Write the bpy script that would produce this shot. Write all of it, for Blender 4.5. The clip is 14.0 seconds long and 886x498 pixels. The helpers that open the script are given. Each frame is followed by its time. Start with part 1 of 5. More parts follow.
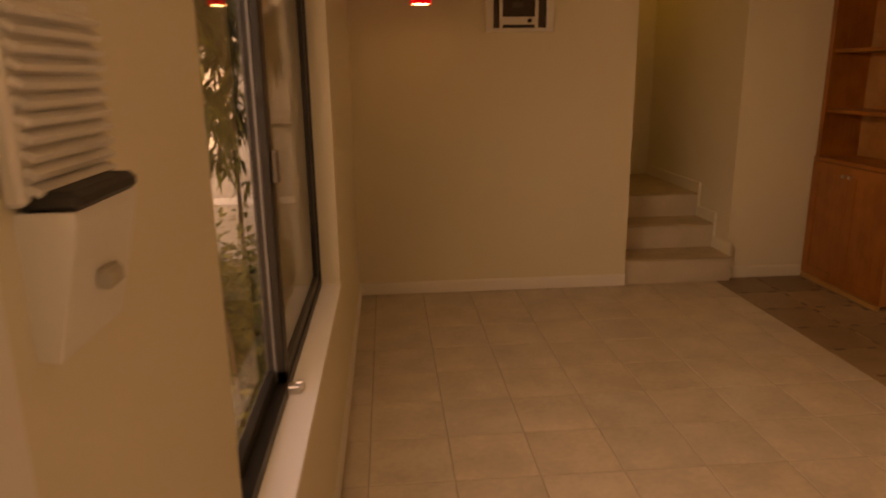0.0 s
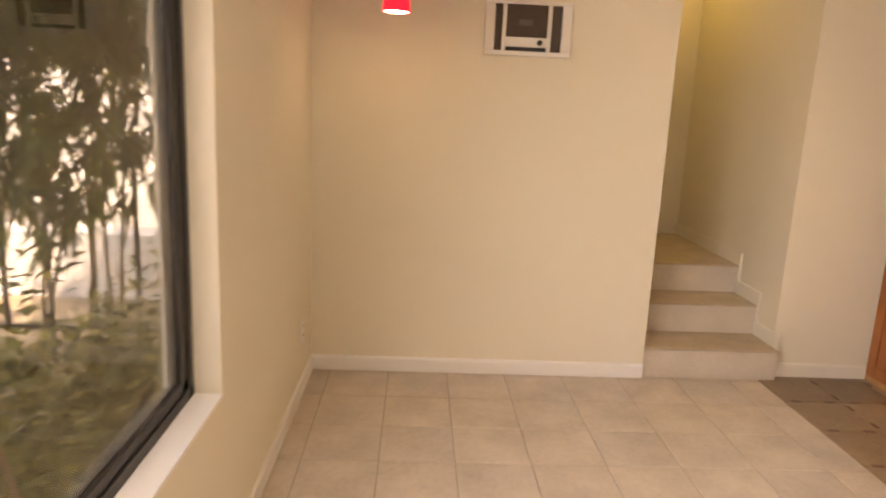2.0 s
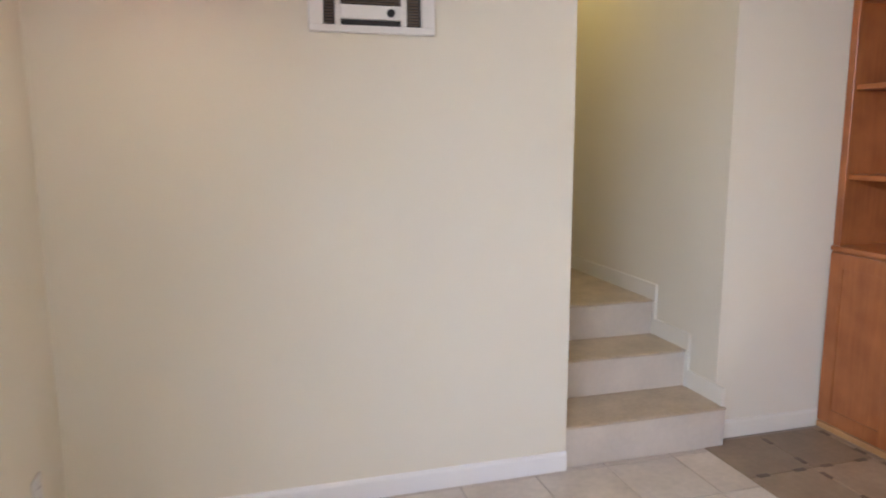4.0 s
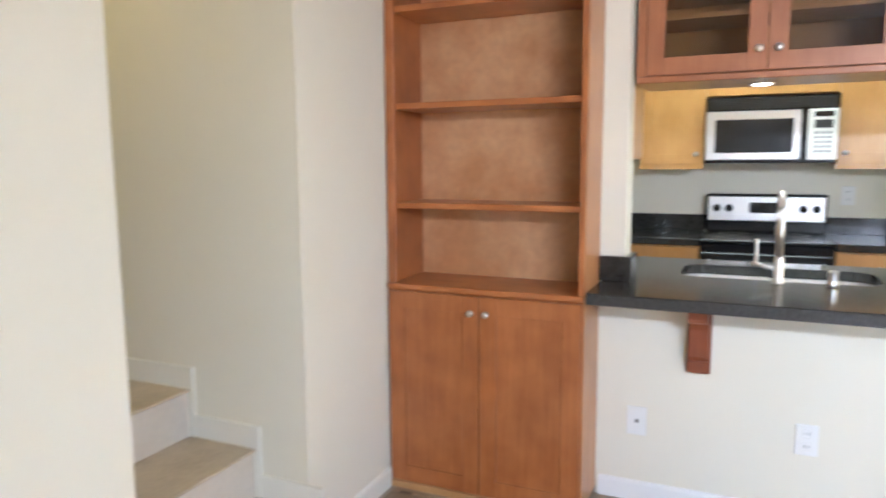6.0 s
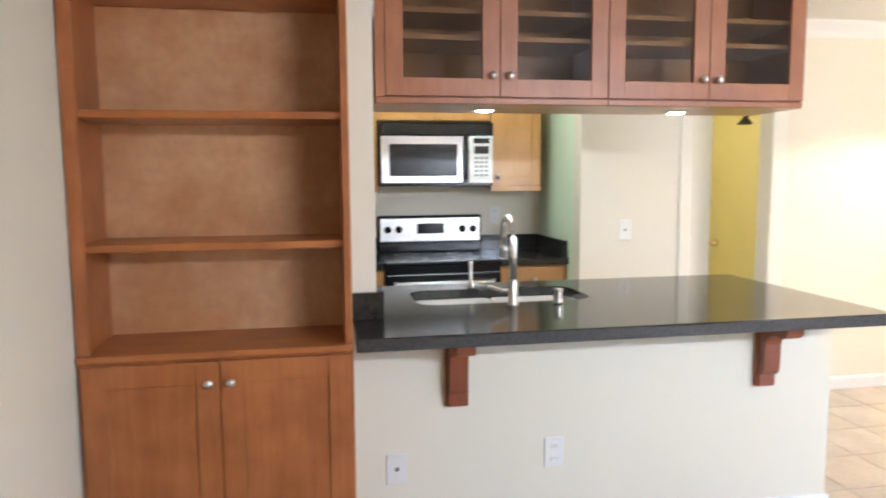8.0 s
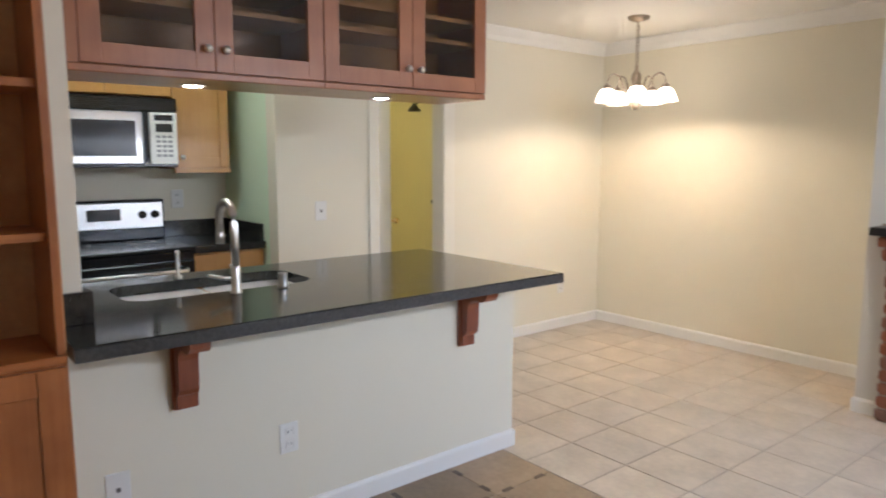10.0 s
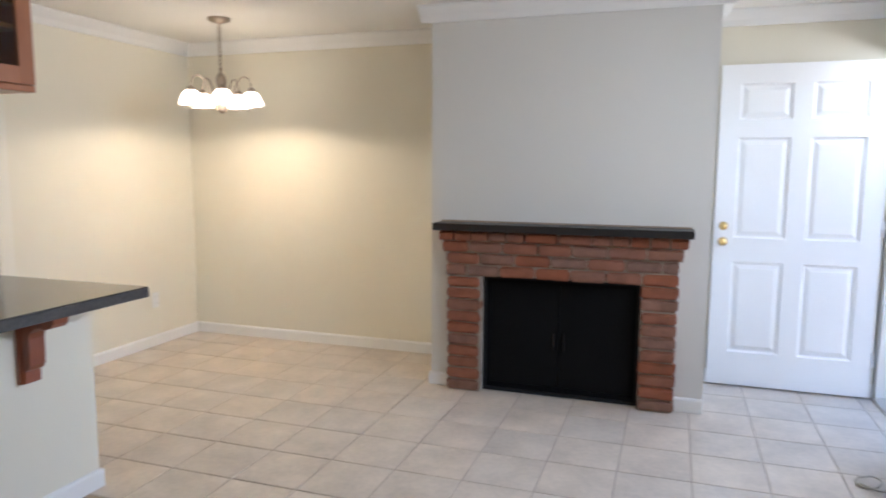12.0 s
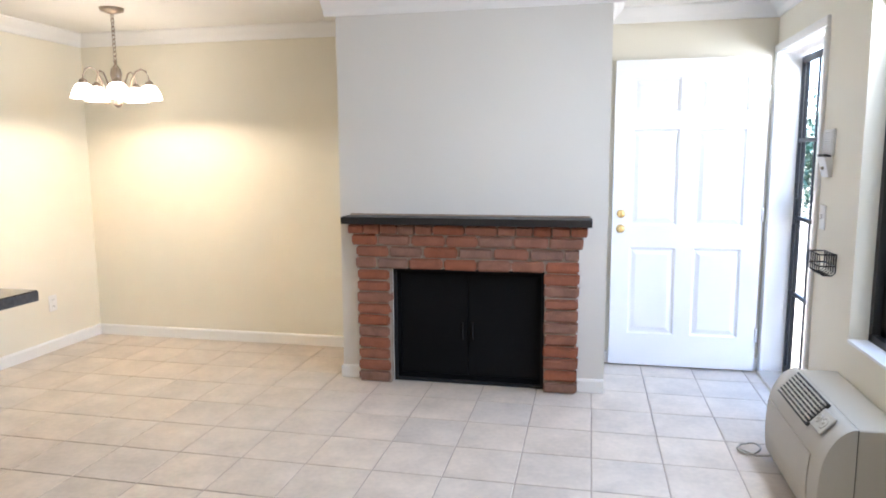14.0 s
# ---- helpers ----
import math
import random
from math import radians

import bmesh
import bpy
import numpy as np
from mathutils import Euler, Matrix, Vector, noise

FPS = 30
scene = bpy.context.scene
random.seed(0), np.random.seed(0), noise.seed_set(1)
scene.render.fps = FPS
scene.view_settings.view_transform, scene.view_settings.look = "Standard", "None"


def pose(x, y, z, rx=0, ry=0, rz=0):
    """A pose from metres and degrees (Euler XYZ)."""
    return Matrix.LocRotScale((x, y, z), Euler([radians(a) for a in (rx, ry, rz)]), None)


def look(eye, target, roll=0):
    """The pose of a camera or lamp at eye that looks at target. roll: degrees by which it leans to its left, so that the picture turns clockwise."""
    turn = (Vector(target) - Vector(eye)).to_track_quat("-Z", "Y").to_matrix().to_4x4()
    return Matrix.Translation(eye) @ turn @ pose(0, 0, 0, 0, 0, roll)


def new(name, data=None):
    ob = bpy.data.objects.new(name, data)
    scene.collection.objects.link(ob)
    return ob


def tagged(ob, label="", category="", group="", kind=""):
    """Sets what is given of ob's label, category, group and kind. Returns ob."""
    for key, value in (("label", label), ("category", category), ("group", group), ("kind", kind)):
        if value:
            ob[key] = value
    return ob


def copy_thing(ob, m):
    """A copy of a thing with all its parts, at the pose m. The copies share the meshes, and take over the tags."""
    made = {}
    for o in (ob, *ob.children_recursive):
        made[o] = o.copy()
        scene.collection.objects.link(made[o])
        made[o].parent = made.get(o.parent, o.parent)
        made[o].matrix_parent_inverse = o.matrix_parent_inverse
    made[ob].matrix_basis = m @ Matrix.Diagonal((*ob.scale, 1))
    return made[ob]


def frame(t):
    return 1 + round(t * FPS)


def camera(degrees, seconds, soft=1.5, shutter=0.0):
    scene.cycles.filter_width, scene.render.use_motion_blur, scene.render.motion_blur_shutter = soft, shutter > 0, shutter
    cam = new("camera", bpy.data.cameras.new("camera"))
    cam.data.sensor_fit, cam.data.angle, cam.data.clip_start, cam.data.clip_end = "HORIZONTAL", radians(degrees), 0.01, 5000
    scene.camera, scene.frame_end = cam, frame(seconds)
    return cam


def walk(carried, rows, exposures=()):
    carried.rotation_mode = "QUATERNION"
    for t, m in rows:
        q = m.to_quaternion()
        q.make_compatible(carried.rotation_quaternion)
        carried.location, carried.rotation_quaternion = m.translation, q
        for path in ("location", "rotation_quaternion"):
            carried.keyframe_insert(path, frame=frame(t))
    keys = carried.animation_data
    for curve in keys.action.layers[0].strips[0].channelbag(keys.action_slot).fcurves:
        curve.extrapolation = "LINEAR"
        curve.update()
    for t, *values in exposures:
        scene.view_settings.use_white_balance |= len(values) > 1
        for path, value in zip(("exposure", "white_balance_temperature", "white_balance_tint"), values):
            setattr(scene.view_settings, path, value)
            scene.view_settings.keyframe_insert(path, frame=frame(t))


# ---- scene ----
cam = camera(66.0, 14.0, soft=1.8, shutter=0.5)
PATH = [
    (0, (0.226, -4.617, 1.498), (0.378, -2.685, 1.003), -0.8),
    (0.5, (0.319, -4.556, 1.515), (0.52, -2.612, 1.09), -1.1),
    (1, (0.444, -4.34, 1.459), (0.56, -2.373, 1.119), 1.4),
    (1.5, (0.572, -4.13, 1.476), (0.572, -2.175, 1.056), 1.9),
    (2, (0.56, -3.676, 1.496), (0.646, -1.721, 1.083), 2.6),
    (2.2, (0.591, -3.514, 1.449), (0.754, -1.566, 1.025), 2.5),
    (4.3, (0.701, -2.308, 1.385), (1.378, -0.451, 1.081), -0.2),
    (4.5, (0.769, -2.18, 1.427), (1.593, -0.389, 1.093), 0.4),
    (5, (0.704, -1.878, 1.409), (2.002, -0.387, 1.108), -0.3),
    (5.5, (0.709, -1.581, 1.412), (2.247, -0.343, 1.096), -0.2),
    (6, (0.816, -1.277, 1.398), (2.629, -0.471, 1.142), -0.4),
    (6.5, (0.91, -1.052, 1.405), (2.838, -0.598, 1.132), 0.1),
    (7, (0.923, -0.852, 1.423), (2.899, -0.725, 1.148), -3.2),
    (7.5, (1.012, -0.724, 1.406), (2.992, -0.834, 1.146), -1.7),
    (8, (1.133, -0.651, 1.423), (3.09, -1.003, 1.216), -0.4),
    (8.2, (1.183, -0.615, 1.429), (3.113, -1.099, 1.225), 0.7),
    (10.3, (1.253, -0.402, 1.427), (2.711, -1.742, 1.147), -0.1),
    (10.5, (1.24, -0.441, 1.439), (2.624, -1.857, 1.154), 0.1),
    (11, (1.257, -0.441, 1.422), (2.276, -2.144, 1.174), 1.1),
    (11.5, (1.231, -0.485, 1.423), (2.067, -2.285, 1.182), 0.5),
    (12, (1.226, -0.499, 1.417), (1.865, -2.378, 1.174), 0.3),
    (12.5, (1.21, -0.495, 1.412), (1.653, -2.431, 1.176), -0.2),
    (13, (1.149, -0.485, 1.421), (1.578, -2.425, 1.2), -0.3),
    (13.5, (1.153, -0.449, 1.432), (1.575, -2.39, 1.198), 0.3),
    (14, (1.137, -0.471, 1.432), (1.554, -2.408, 1.163), -0.3),
]
walk(cam, [(t, look(eye, target, roll)) for t, eye, target, roll in PATH],
     exposures=[(0.0, 1.6, 100000, 48), (0.5, 2.68, 70000, 32), (1.0, 3.2, 22500, 23), (1.5, 3.35, 11800, 26), (2.2, 3.74, 7900, 27),
                (4.3, 3.8, 5600, 17), (5.5, 4.1, 5450, 13), (6.2, 4.25, 5450, 12), (7.0, 4.0, 5600, 12), (8.2, 3.92, 5700, 12), (10.3, 3.0, 5650, 13), (11.5, 2.79, 5500, 12), (12.5, 3.32, 5400, 12), (14.0, 3.53, 5400, 12)])

# ---- world and sun ----
world = bpy.data.worlds.new("sky")
scene.world = world
world.use_nodes = True
wn = world.node_tree.nodes
sky = wn.new("ShaderNodeTexSky")
sky.sky_type, sky.sun_disc = "NISHITA", False
sky.sun_elevation, sky.sun_rotation = radians(52), radians(132)
world.node_tree.links.new(sky.outputs[0], wn["Background"].inputs[0])
wn["Background"].inputs[1].default_value = 0.148
sun = new("sun", bpy.data.lights.new("sun", "SUN"))
sun.data.energy, sun.data.angle, sun.data.color = 2.2, radians(0.6), (1.0, 0.95, 0.88)
sun.matrix_world = look((3.0, -4.5, 8.0), (0, 0, 0))

CEIL = 2.38
SOUTH = -5.24
EAST = 5.05


def lamp(name, kind, at, watts, colour, size=0.05, spot=None):
    d = bpy.data.lights.new(name, kind)
    d.energy, d.color = watts, colour
    if kind == "AREA":
        d.size = size
    else:
        d.shadow_soft_size = size
    ob = new(name, d)
    ob.location = at
    return ob


# daylight entering under the window head
sky_lamp = lamp("window_daylight", "AREA", (-0.06, -2.9, 2.04), 3.3, (0.97, 0.985, 1.0))
sky_lamp.data.shape, sky_lamp.data.size, sky_lamp.data.size_y = "RECTANGLE", 1.6, 0.10
sky_lamp.data.spread = radians(145)
sky_lamp.matrix_world = Matrix.Translation((-0.06, -2.9, 2.04)) @ Euler((0, radians(-62), 0)).to_matrix().to_4x4() @ Matrix.Rotation(radians(90), 4, "Z")

# daylight entering under the front door's head
door_sky = lamp("doorway_daylight", "AREA", (-0.07, -4.72, 2.02), 0.7, (1.0, 0.985, 0.95))
door_sky.data.shape, door_sky.data.size, door_sky.data.size_y = "RECTANGLE", 0.72, 0.06
door_sky.matrix_world = Matrix.Translation((-0.07, -4.72, 2.02)) @ Euler((0, radians(-50), 0)).to_matrix().to_4x4() @ Matrix.Rotation(radians(90), 4, "Z")

# ---- materials ----
def mat(name, colour, rough=0.5, metal=0.0, var=0.06, scale=3.0, fine=60.0, bump=0.0, obj_var=0.0, emit=0.0, spec=0.5, coat=0.0, hue=None, island=False):
    """A surface: base colour with broad and fine mottling, optional variation from object to object, and fine relief."""
    m = bpy.data.materials.new(name)
    m.use_nodes = True
    n, l = m.node_tree.nodes, m.node_tree.links
    b = n["Principled BSDF"]
    b.inputs["Roughness"].default_value, b.inputs["Metallic"].default_value = rough, metal
    b.inputs["Specular IOR Level"].default_value = spec
    b.inputs["Coat Weight"].default_value = coat
    b.inputs["Coat Roughness"].default_value = 0.15
    tc = n.new("ShaderNodeTexCoord")
    where = tc.outputs["Object"]
    if obj_var and not island:
        # alike pieces each get their own stretch of the pattern
        oi, far, shift = n.new("ShaderNodeObjectInfo"), n.new("ShaderNodeMath"), n.new("ShaderNodeVectorMath")
        far.operation, shift.operation = "MULTIPLY", "ADD"
        far.inputs[1].default_value = 70.0
        l.new(oi.outputs["Random"], far.inputs[0])
        l.new(where, shift.inputs[0]), l.new(far.outputs[0], shift.inputs[1])
        where = shift.outputs[0]
    big, small = n.new("ShaderNodeTexNoise"), n.new("ShaderNodeTexNoise")
    for node, sc, det in ((big, scale, 5), (small, fine, 3)):
        node.inputs["Scale"].default_value, node.inputs["Detail"].default_value = sc, det
        l.new(where, node.inputs["Vector"])
    mix = n.new("ShaderNodeMath")
    mix.operation = "MULTIPLY_ADD"
    l.new(small.outputs["Fac"], mix.inputs[0])
    mix.inputs[1].default_value = 0.45
    l.new(big.outputs["Fac"], mix.inputs[2])
    ramp = n.new("ShaderNodeMapRange")
    ramp.inputs["From Min"].default_value, ramp.inputs["From Max"].default_value = 0.4, 1.05
    ramp.inputs["To Min"].default_value, ramp.inputs["To Max"].default_value = 1 - var, 1 + var
    l.new(mix.outputs[0], ramp.inputs["Value"])
    last = ramp.outputs["Result"]
    if obj_var or island:
        if island:
            info = n.new("ShaderNodeNewGeometry")
            rnd = info.outputs["Random Per Island"]
        else:
            info = n.new("ShaderNodeObjectInfo")
            rnd = info.outputs["Random"]
        r2 = n.new("ShaderNodeMapRange")
        r2.inputs["To Min"].default_value, r2.inputs["To Max"].default_value = 1 - obj_var, 1 + obj_var
        l.new(rnd, r2.inputs["Value"])
        mu = n.new("ShaderNodeMath")
        mu.operation = "MULTIPLY"
        l.new(last, mu.inputs[0]), l.new(r2.outputs["Result"], mu.inputs[1])
        last = mu.outputs[0]
    base = n.new("ShaderNodeRGB")
    base.outputs[0].default_value = (*colour, 1)
    src = base.outputs[0]
    if hue is not None:
        cm = n.new("ShaderNodeMix")
        cm.data_type = "RGBA"
        cm.inputs[6].default_value, cm.inputs[7].default_value = (*colour, 1), (*hue, 1)
        if obj_var or island:
            l.new(rnd, cm.inputs[0])
        else:
            sharp = n.new("ShaderNodeMapRange")
            sharp.inputs["From Min"].default_value, sharp.inputs["From Max"].default_value = 0.38, 0.62
            l.new(big.outputs["Fac"], sharp.inputs["Value"])
            l.new(sharp.outputs["Result"], cm.inputs[0])
        src = cm.outputs[2]
    sc = n.new("ShaderNodeVectorMath")
    sc.operation = "SCALE"
    l.new(src, sc.inputs[0]), l.new(last, sc.inputs["Scale"])
    l.new(sc.outputs[0], b.inputs["Base Color"])
    if bump:
        bp = n.new("ShaderNodeBump")
        bp.inputs["Strength"].default_value, bp.inputs["Distance"].default_value = bump, 0.004
        l.new(mix.outputs[0], bp.inputs["Height"]), l.new(bp.outputs[0], b.inputs["Normal"])
    if emit:
        b.inputs["Emission Color"].default_value = (*colour, 1)
        b.inputs["Emission Strength"].default_value = emit
    return m


def wood(name, dark, light, rough=0.35, axis="Z", coat=0.2):
    """Stained timber: stretched grain between two tones with broad blotches."""
    m = bpy.data.materials.new(name)
    m.use_nodes = True
    n, l = m.node_tree.nodes, m.node_tree.links
    b = n["Principled BSDF"]
    b.inputs["Roughness"].default_value, b.inputs["Coat Weight"].default_value = rough, coat
    b.inputs["Coat Roughness"].default_value = 0.2
    tc, mp = n.new("ShaderNodeTexCoord"), n.new("ShaderNodeMapping")
    mp.inputs["Scale"].default_value = {"Z": (26, 26, 1.6), "Y": (26, 1.6, 26), "X": (1.6, 26, 26)}[axis]
    g, bl = n.new("ShaderNodeTexNoise"), n.new("ShaderNodeTexNoise")
    g.inputs["Scale"].default_value, g.inputs["Detail"].default_value = 2.2, 6
    bl.inputs["Scale"].default_value, bl.inputs["Detail"].default_value = 5.5, 4
    l.new(tc.outputs["Object"], mp.inputs[0]), l.new(mp.outputs[0], g.inputs["Vector"]), l.new(tc.outputs["Object"], bl.inputs["Vector"])
    add = n.new("ShaderNodeMath")
    add.operation = "MULTIPLY_ADD"
    l.new(bl.outputs["Fac"], add.inputs[0])
    add.inputs[1].default_value = 1.0
    gs = n.new("ShaderNodeMath")
    gs.operation = "MULTIPLY"
    gs.inputs[1].default_value = 0.42
    l.new(g.outputs["Fac"], gs.inputs[0]), l.new(gs.outputs[0], add.inputs[2])
    r = n.new("ShaderNodeMapRange")
    r.inputs["From Min"].default_value, r.inputs["From Max"].default_value = 0.45, 0.98
    l.new(add.outputs[0], r.inputs["Value"])
    cm = n.new("ShaderNodeMix")
    cm.data_type = "RGBA"
    cm.inputs[6].default_value, cm.inputs[7].default_value = (*dark, 1), (*light, 1)
    l.new(r.outputs["Result"], cm.inputs[0]), l.new(cm.outputs[2], b.inputs["Base Color"])
    bp = n.new("ShaderNodeBump")
    bp.inputs["Strength"].default_value, bp.inputs["Distance"].default_value = 0.08, 0.002
    l.new(g.outputs["Fac"], bp.inputs["Height"]), l.new(bp.outputs[0], b.inputs["Normal"])
    return m


def glass(name, colour=(1, 1, 1), rough=0.0):
    """Thin clear pane: see-through with a mirror sheen that grows at a slant."""
    m = bpy.data.materials.new(name)
    m.use_nodes = True
    n, l = m.node_tree.nodes, m.node_tree.links
    n.remove(n["Principled BSDF"])
    tr, gl, lw, mx = n.new("ShaderNodeBsdfTransparent"), n.new("ShaderNodeBsdfGlossy"), n.new("ShaderNodeLayerWeight"), n.new("ShaderNodeMixShader")
    tr.inputs[0].default_value = (*colour, 1)
    gl.inputs["Roughness"].default_value = rough
    lw.inputs[0].default_value = 0.5
    pw, ma = n.new("ShaderNodeMath"), n.new("ShaderNodeMath")
    pw.operation, ma.operation = "POWER", "MULTIPLY_ADD"
    pw.inputs[1].default_value, ma.inputs[1].default_value, ma.inputs[2].default_value = 5.0, 0.9, 0.03
    l.new(lw.outputs["Facing"], pw.inputs[0]), l.new(pw.outputs[0], ma.inputs[0])
    l.new(ma.outputs[0], mx.inputs[0]), l.new(tr.outputs[0], mx.inputs[1]), l.new(gl.outputs[0], mx.inputs[2])
    l.new(mx.outputs[0], n["Material Output"].inputs[0])
    return m


def mesh_cloth(name, colour, cover):
    """Fine insect mesh, too fine to see thread by thread: partly see-through cloth."""
    m = bpy.data.materials.new(name)
    m.use_nodes = True
    n, l = m.node_tree.nodes, m.node_tree.links
    n.remove(n["Principled BSDF"])
    tr, df, mx = n.new("ShaderNodeBsdfTransparent"), n.new("ShaderNodeBsdfDiffuse"), n.new("ShaderNodeMixShader")
    df.inputs[0].default_value = (*colour, 1)
    mx.inputs[0].default_value = cover
    l.new(tr.outputs[0], mx.inputs[1]), l.new(df.outputs[0], mx.inputs[2])
    l.new(mx.outputs[0], n["Material Output"].inputs[0])
    return m


def glow(name, colour, strength):
    m = bpy.data.materials.new(name)
    m.use_nodes = True
    b = m.node_tree.nodes["Principled BSDF"]
    b.inputs["Base Color"].default_value = (*colour, 1)
    b.inputs["Emission Color"].default_value = (*colour, 1)
    b.inputs["Emission Strength"].default_value = strength
    return m


PAINT = mat("wall_paint", (0.78, 0.735, 0.605), 0.6, var=0.025, scale=1.2, fine=180, bump=0.12, spec=0.3)
# Wall paint with the chimney's cooler, weaker daylight put into the colour.
PAINT_COOL_LIT = mat("wall_paint_cool_lit", (0.70, 0.68, 0.63), 0.6, var=0.025, scale=1.2, fine=180, bump=0.12, spec=0.3)
# Pale green used on the kitchen return wall only.
GREEN = mat("pale_green_wall", (0.70, 0.82, 0.62), 0.6, var=0.025, scale=1.2, fine=180, bump=0.12, spec=0.3)
YELLOW = mat("yellow_paint", (0.80, 0.72, 0.42), 0.45, var=0.04, scale=2, fine=120, bump=0.06)
CEILING = mat("ceiling_paint", (0.82, 0.80, 0.75), 0.8, var=0.03, scale=2, fine=140, bump=0.3)
CREAMTRIM = mat("cream_trim_paint", (0.80, 0.765, 0.66), 0.5, var=0.02, scale=3, fine=90, bump=0.05)
TRIM = mat("white_trim_paint", (0.83, 0.82, 0.79), 0.4, var=0.02, scale=3, fine=90, bump=0.03)
DOORWHITE = mat("white_door_paint", (0.85, 0.85, 0.84), 0.38, var=0.015, scale=3, fine=90, bump=0.03)
TILE = mat("beige_ceramic", (0.58, 0.515, 0.435), 0.32, var=0.21, scale=4.5, fine=38, bump=0.05, obj_var=0.06, hue=(0.55, 0.475, 0.385))
GROUT = mat("grey_grout", (0.39, 0.335, 0.275), 0.9, var=0.15, scale=8, fine=90, bump=0.3)
BROWN = mat("brown_slate_tile", (0.32, 0.23, 0.145), 0.42, var=0.22, scale=5, fine=40, bump=0.15, obj_var=0.22)
INSET = mat("dark_inset_tile", (0.13, 0.08, 0.05), 0.4, var=0.25, scale=12, fine=60, bump=0.1, obj_var=0.4)
STEP = mat("sand_stair_tile", (0.48, 0.395, 0.285), 0.45, var=0.24, scale=7, fine=50, bump=0.08)
RISER = mat("pale_riser_tile", (0.60, 0.535, 0.45), 0.5, var=0.10, scale=5, fine=50, bump=0.08)
CHERRY = wood("cherry_stained_maple", (0.27, 0.080, 0.020), (0.47, 0.165, 0.046))
CHERRY_Y = wood("cherry_stained_rail", (0.30, 0.090, 0.022), (0.51, 0.184, 0.050), axis="Y")
PLY = mat("blotched_plywood", (0.68, 0.385, 0.19), 0.5, var=0.24, scale=4, fine=30, hue=(0.46, 0.215, 0.085))
REDWOOD = wood("cabinet_red_maple", (0.28, 0.098, 0.036), (0.41, 0.160, 0.064), rough=0.42, coat=0.06)
CORBEL = wood("dark_cherry", (0.16, 0.038, 0.014), (0.28, 0.075, 0.026))
HONEY = wood("honey_maple", (0.45, 0.22, 0.055), (0.57, 0.305, 0.092))
ENDWOOD = wood("lighter_honey_end", (0.40, 0.165, 0.055), (0.54, 0.25, 0.09))
SOCLE = wood("light_plinth_wood", (0.42, 0.22, 0.08), (0.56, 0.32, 0.13), axis="Y")
HONED = mat("granite_edge", (0.040, 0.037, 0.034), 0.38, var=0.7, scale=70, fine=300, bump=0.25)
GRANITE = mat("black_granite", (0.026, 0.025, 0.023), 0.13, var=0.6, scale=40, fine=500, spec=0.6)
SINKSTEEL = mat("satin_sink_steel", (0.72, 0.71, 0.69), 0.5, metal=0.4, var=0.08, scale=6, fine=120)
STEEL = mat("brushed_steel", (0.72, 0.72, 0.71), 0.36, metal=1.0, var=0.05, scale=6, fine=160)
CHROME = mat("satin_nickel", (0.68, 0.66, 0.63), 0.3, metal=1.0, var=0.03)
BRASS = mat("polished_brass", (0.78, 0.56, 0.24), 0.2, metal=1.0, var=0.05)
BLACK = mat("black_enamel", (0.008, 0.008, 0.009), 0.2, var=0.2)
SOOT = mat("sooty_firebrick", (0.006, 0.006, 0.007), 0.9, var=0.4, scale=10, bump=0.3)
IRON = mat("black_iron", (0.02, 0.02, 0.022), 0.45, metal=0.4, var=0.2, bump=0.05)
BRONZE = mat("dark_bronze_aluminium", (0.020, 0.018, 0.016), 0.42, metal=0.15, var=0.15)
MANTEL = mat("black_mantel_stone", (0.016, 0.014, 0.013), 0.4, var=0.3, scale=9, fine=80, bump=0.1)
BRICK = mat("tumbled_red_brick", (0.34, 0.110, 0.050), 0.85, var=0.3, scale=14, fine=90, bump=0.6, obj_var=0.22, hue=(0.185, 0.105, 0.072))
MORTAR = mat("grey_mortar", (0.33, 0.265, 0.20), 0.95, var=0.2, scale=12, fine=120, bump=0.7)
PLASTIC = mat("ivory_plastic", (0.45, 0.42, 0.345), 0.42, var=0.03, scale=4, fine=120, bump=0.02)
PLATE = mat("white_plastic", (0.80, 0.79, 0.75), 0.35, var=0.02)
SLOT = mat("dark_grille", (0.03, 0.028, 0.026), 0.6, var=0.2)
GREYMETAL = mat("grey_grille_metal", (0.16, 0.14, 0.12), 0.5, metal=0.3, var=0.2)
CLEAR = glass("clear_glass")
TINT = glass("screened_glass", (0.80, 0.77, 0.72), 0.01)
SCREENMESH = mesh_cloth("grey_insect_mesh", (0.15, 0.135, 0.11), 0.33)
SMOKE = glass("cabinet_glass", (0.80, 0.78, 0.76), 0.06)
SHADE = glow("lit_white_glass", (1.0, 0.80, 0.58), 1.15)
REDSHADE = glow("lit_red_glass", (0.70, 0.010, 0.025), 0.2)
BULB = glow("warm_bulb", (1.0, 0.86, 0.62), 2.0)
PENDANT = glow("pendant_bulb", (1.0, 0.80, 0.50), 2.6)
PUCK = glow("warm_puck", (1.0, 0.92, 0.78), 9.0)


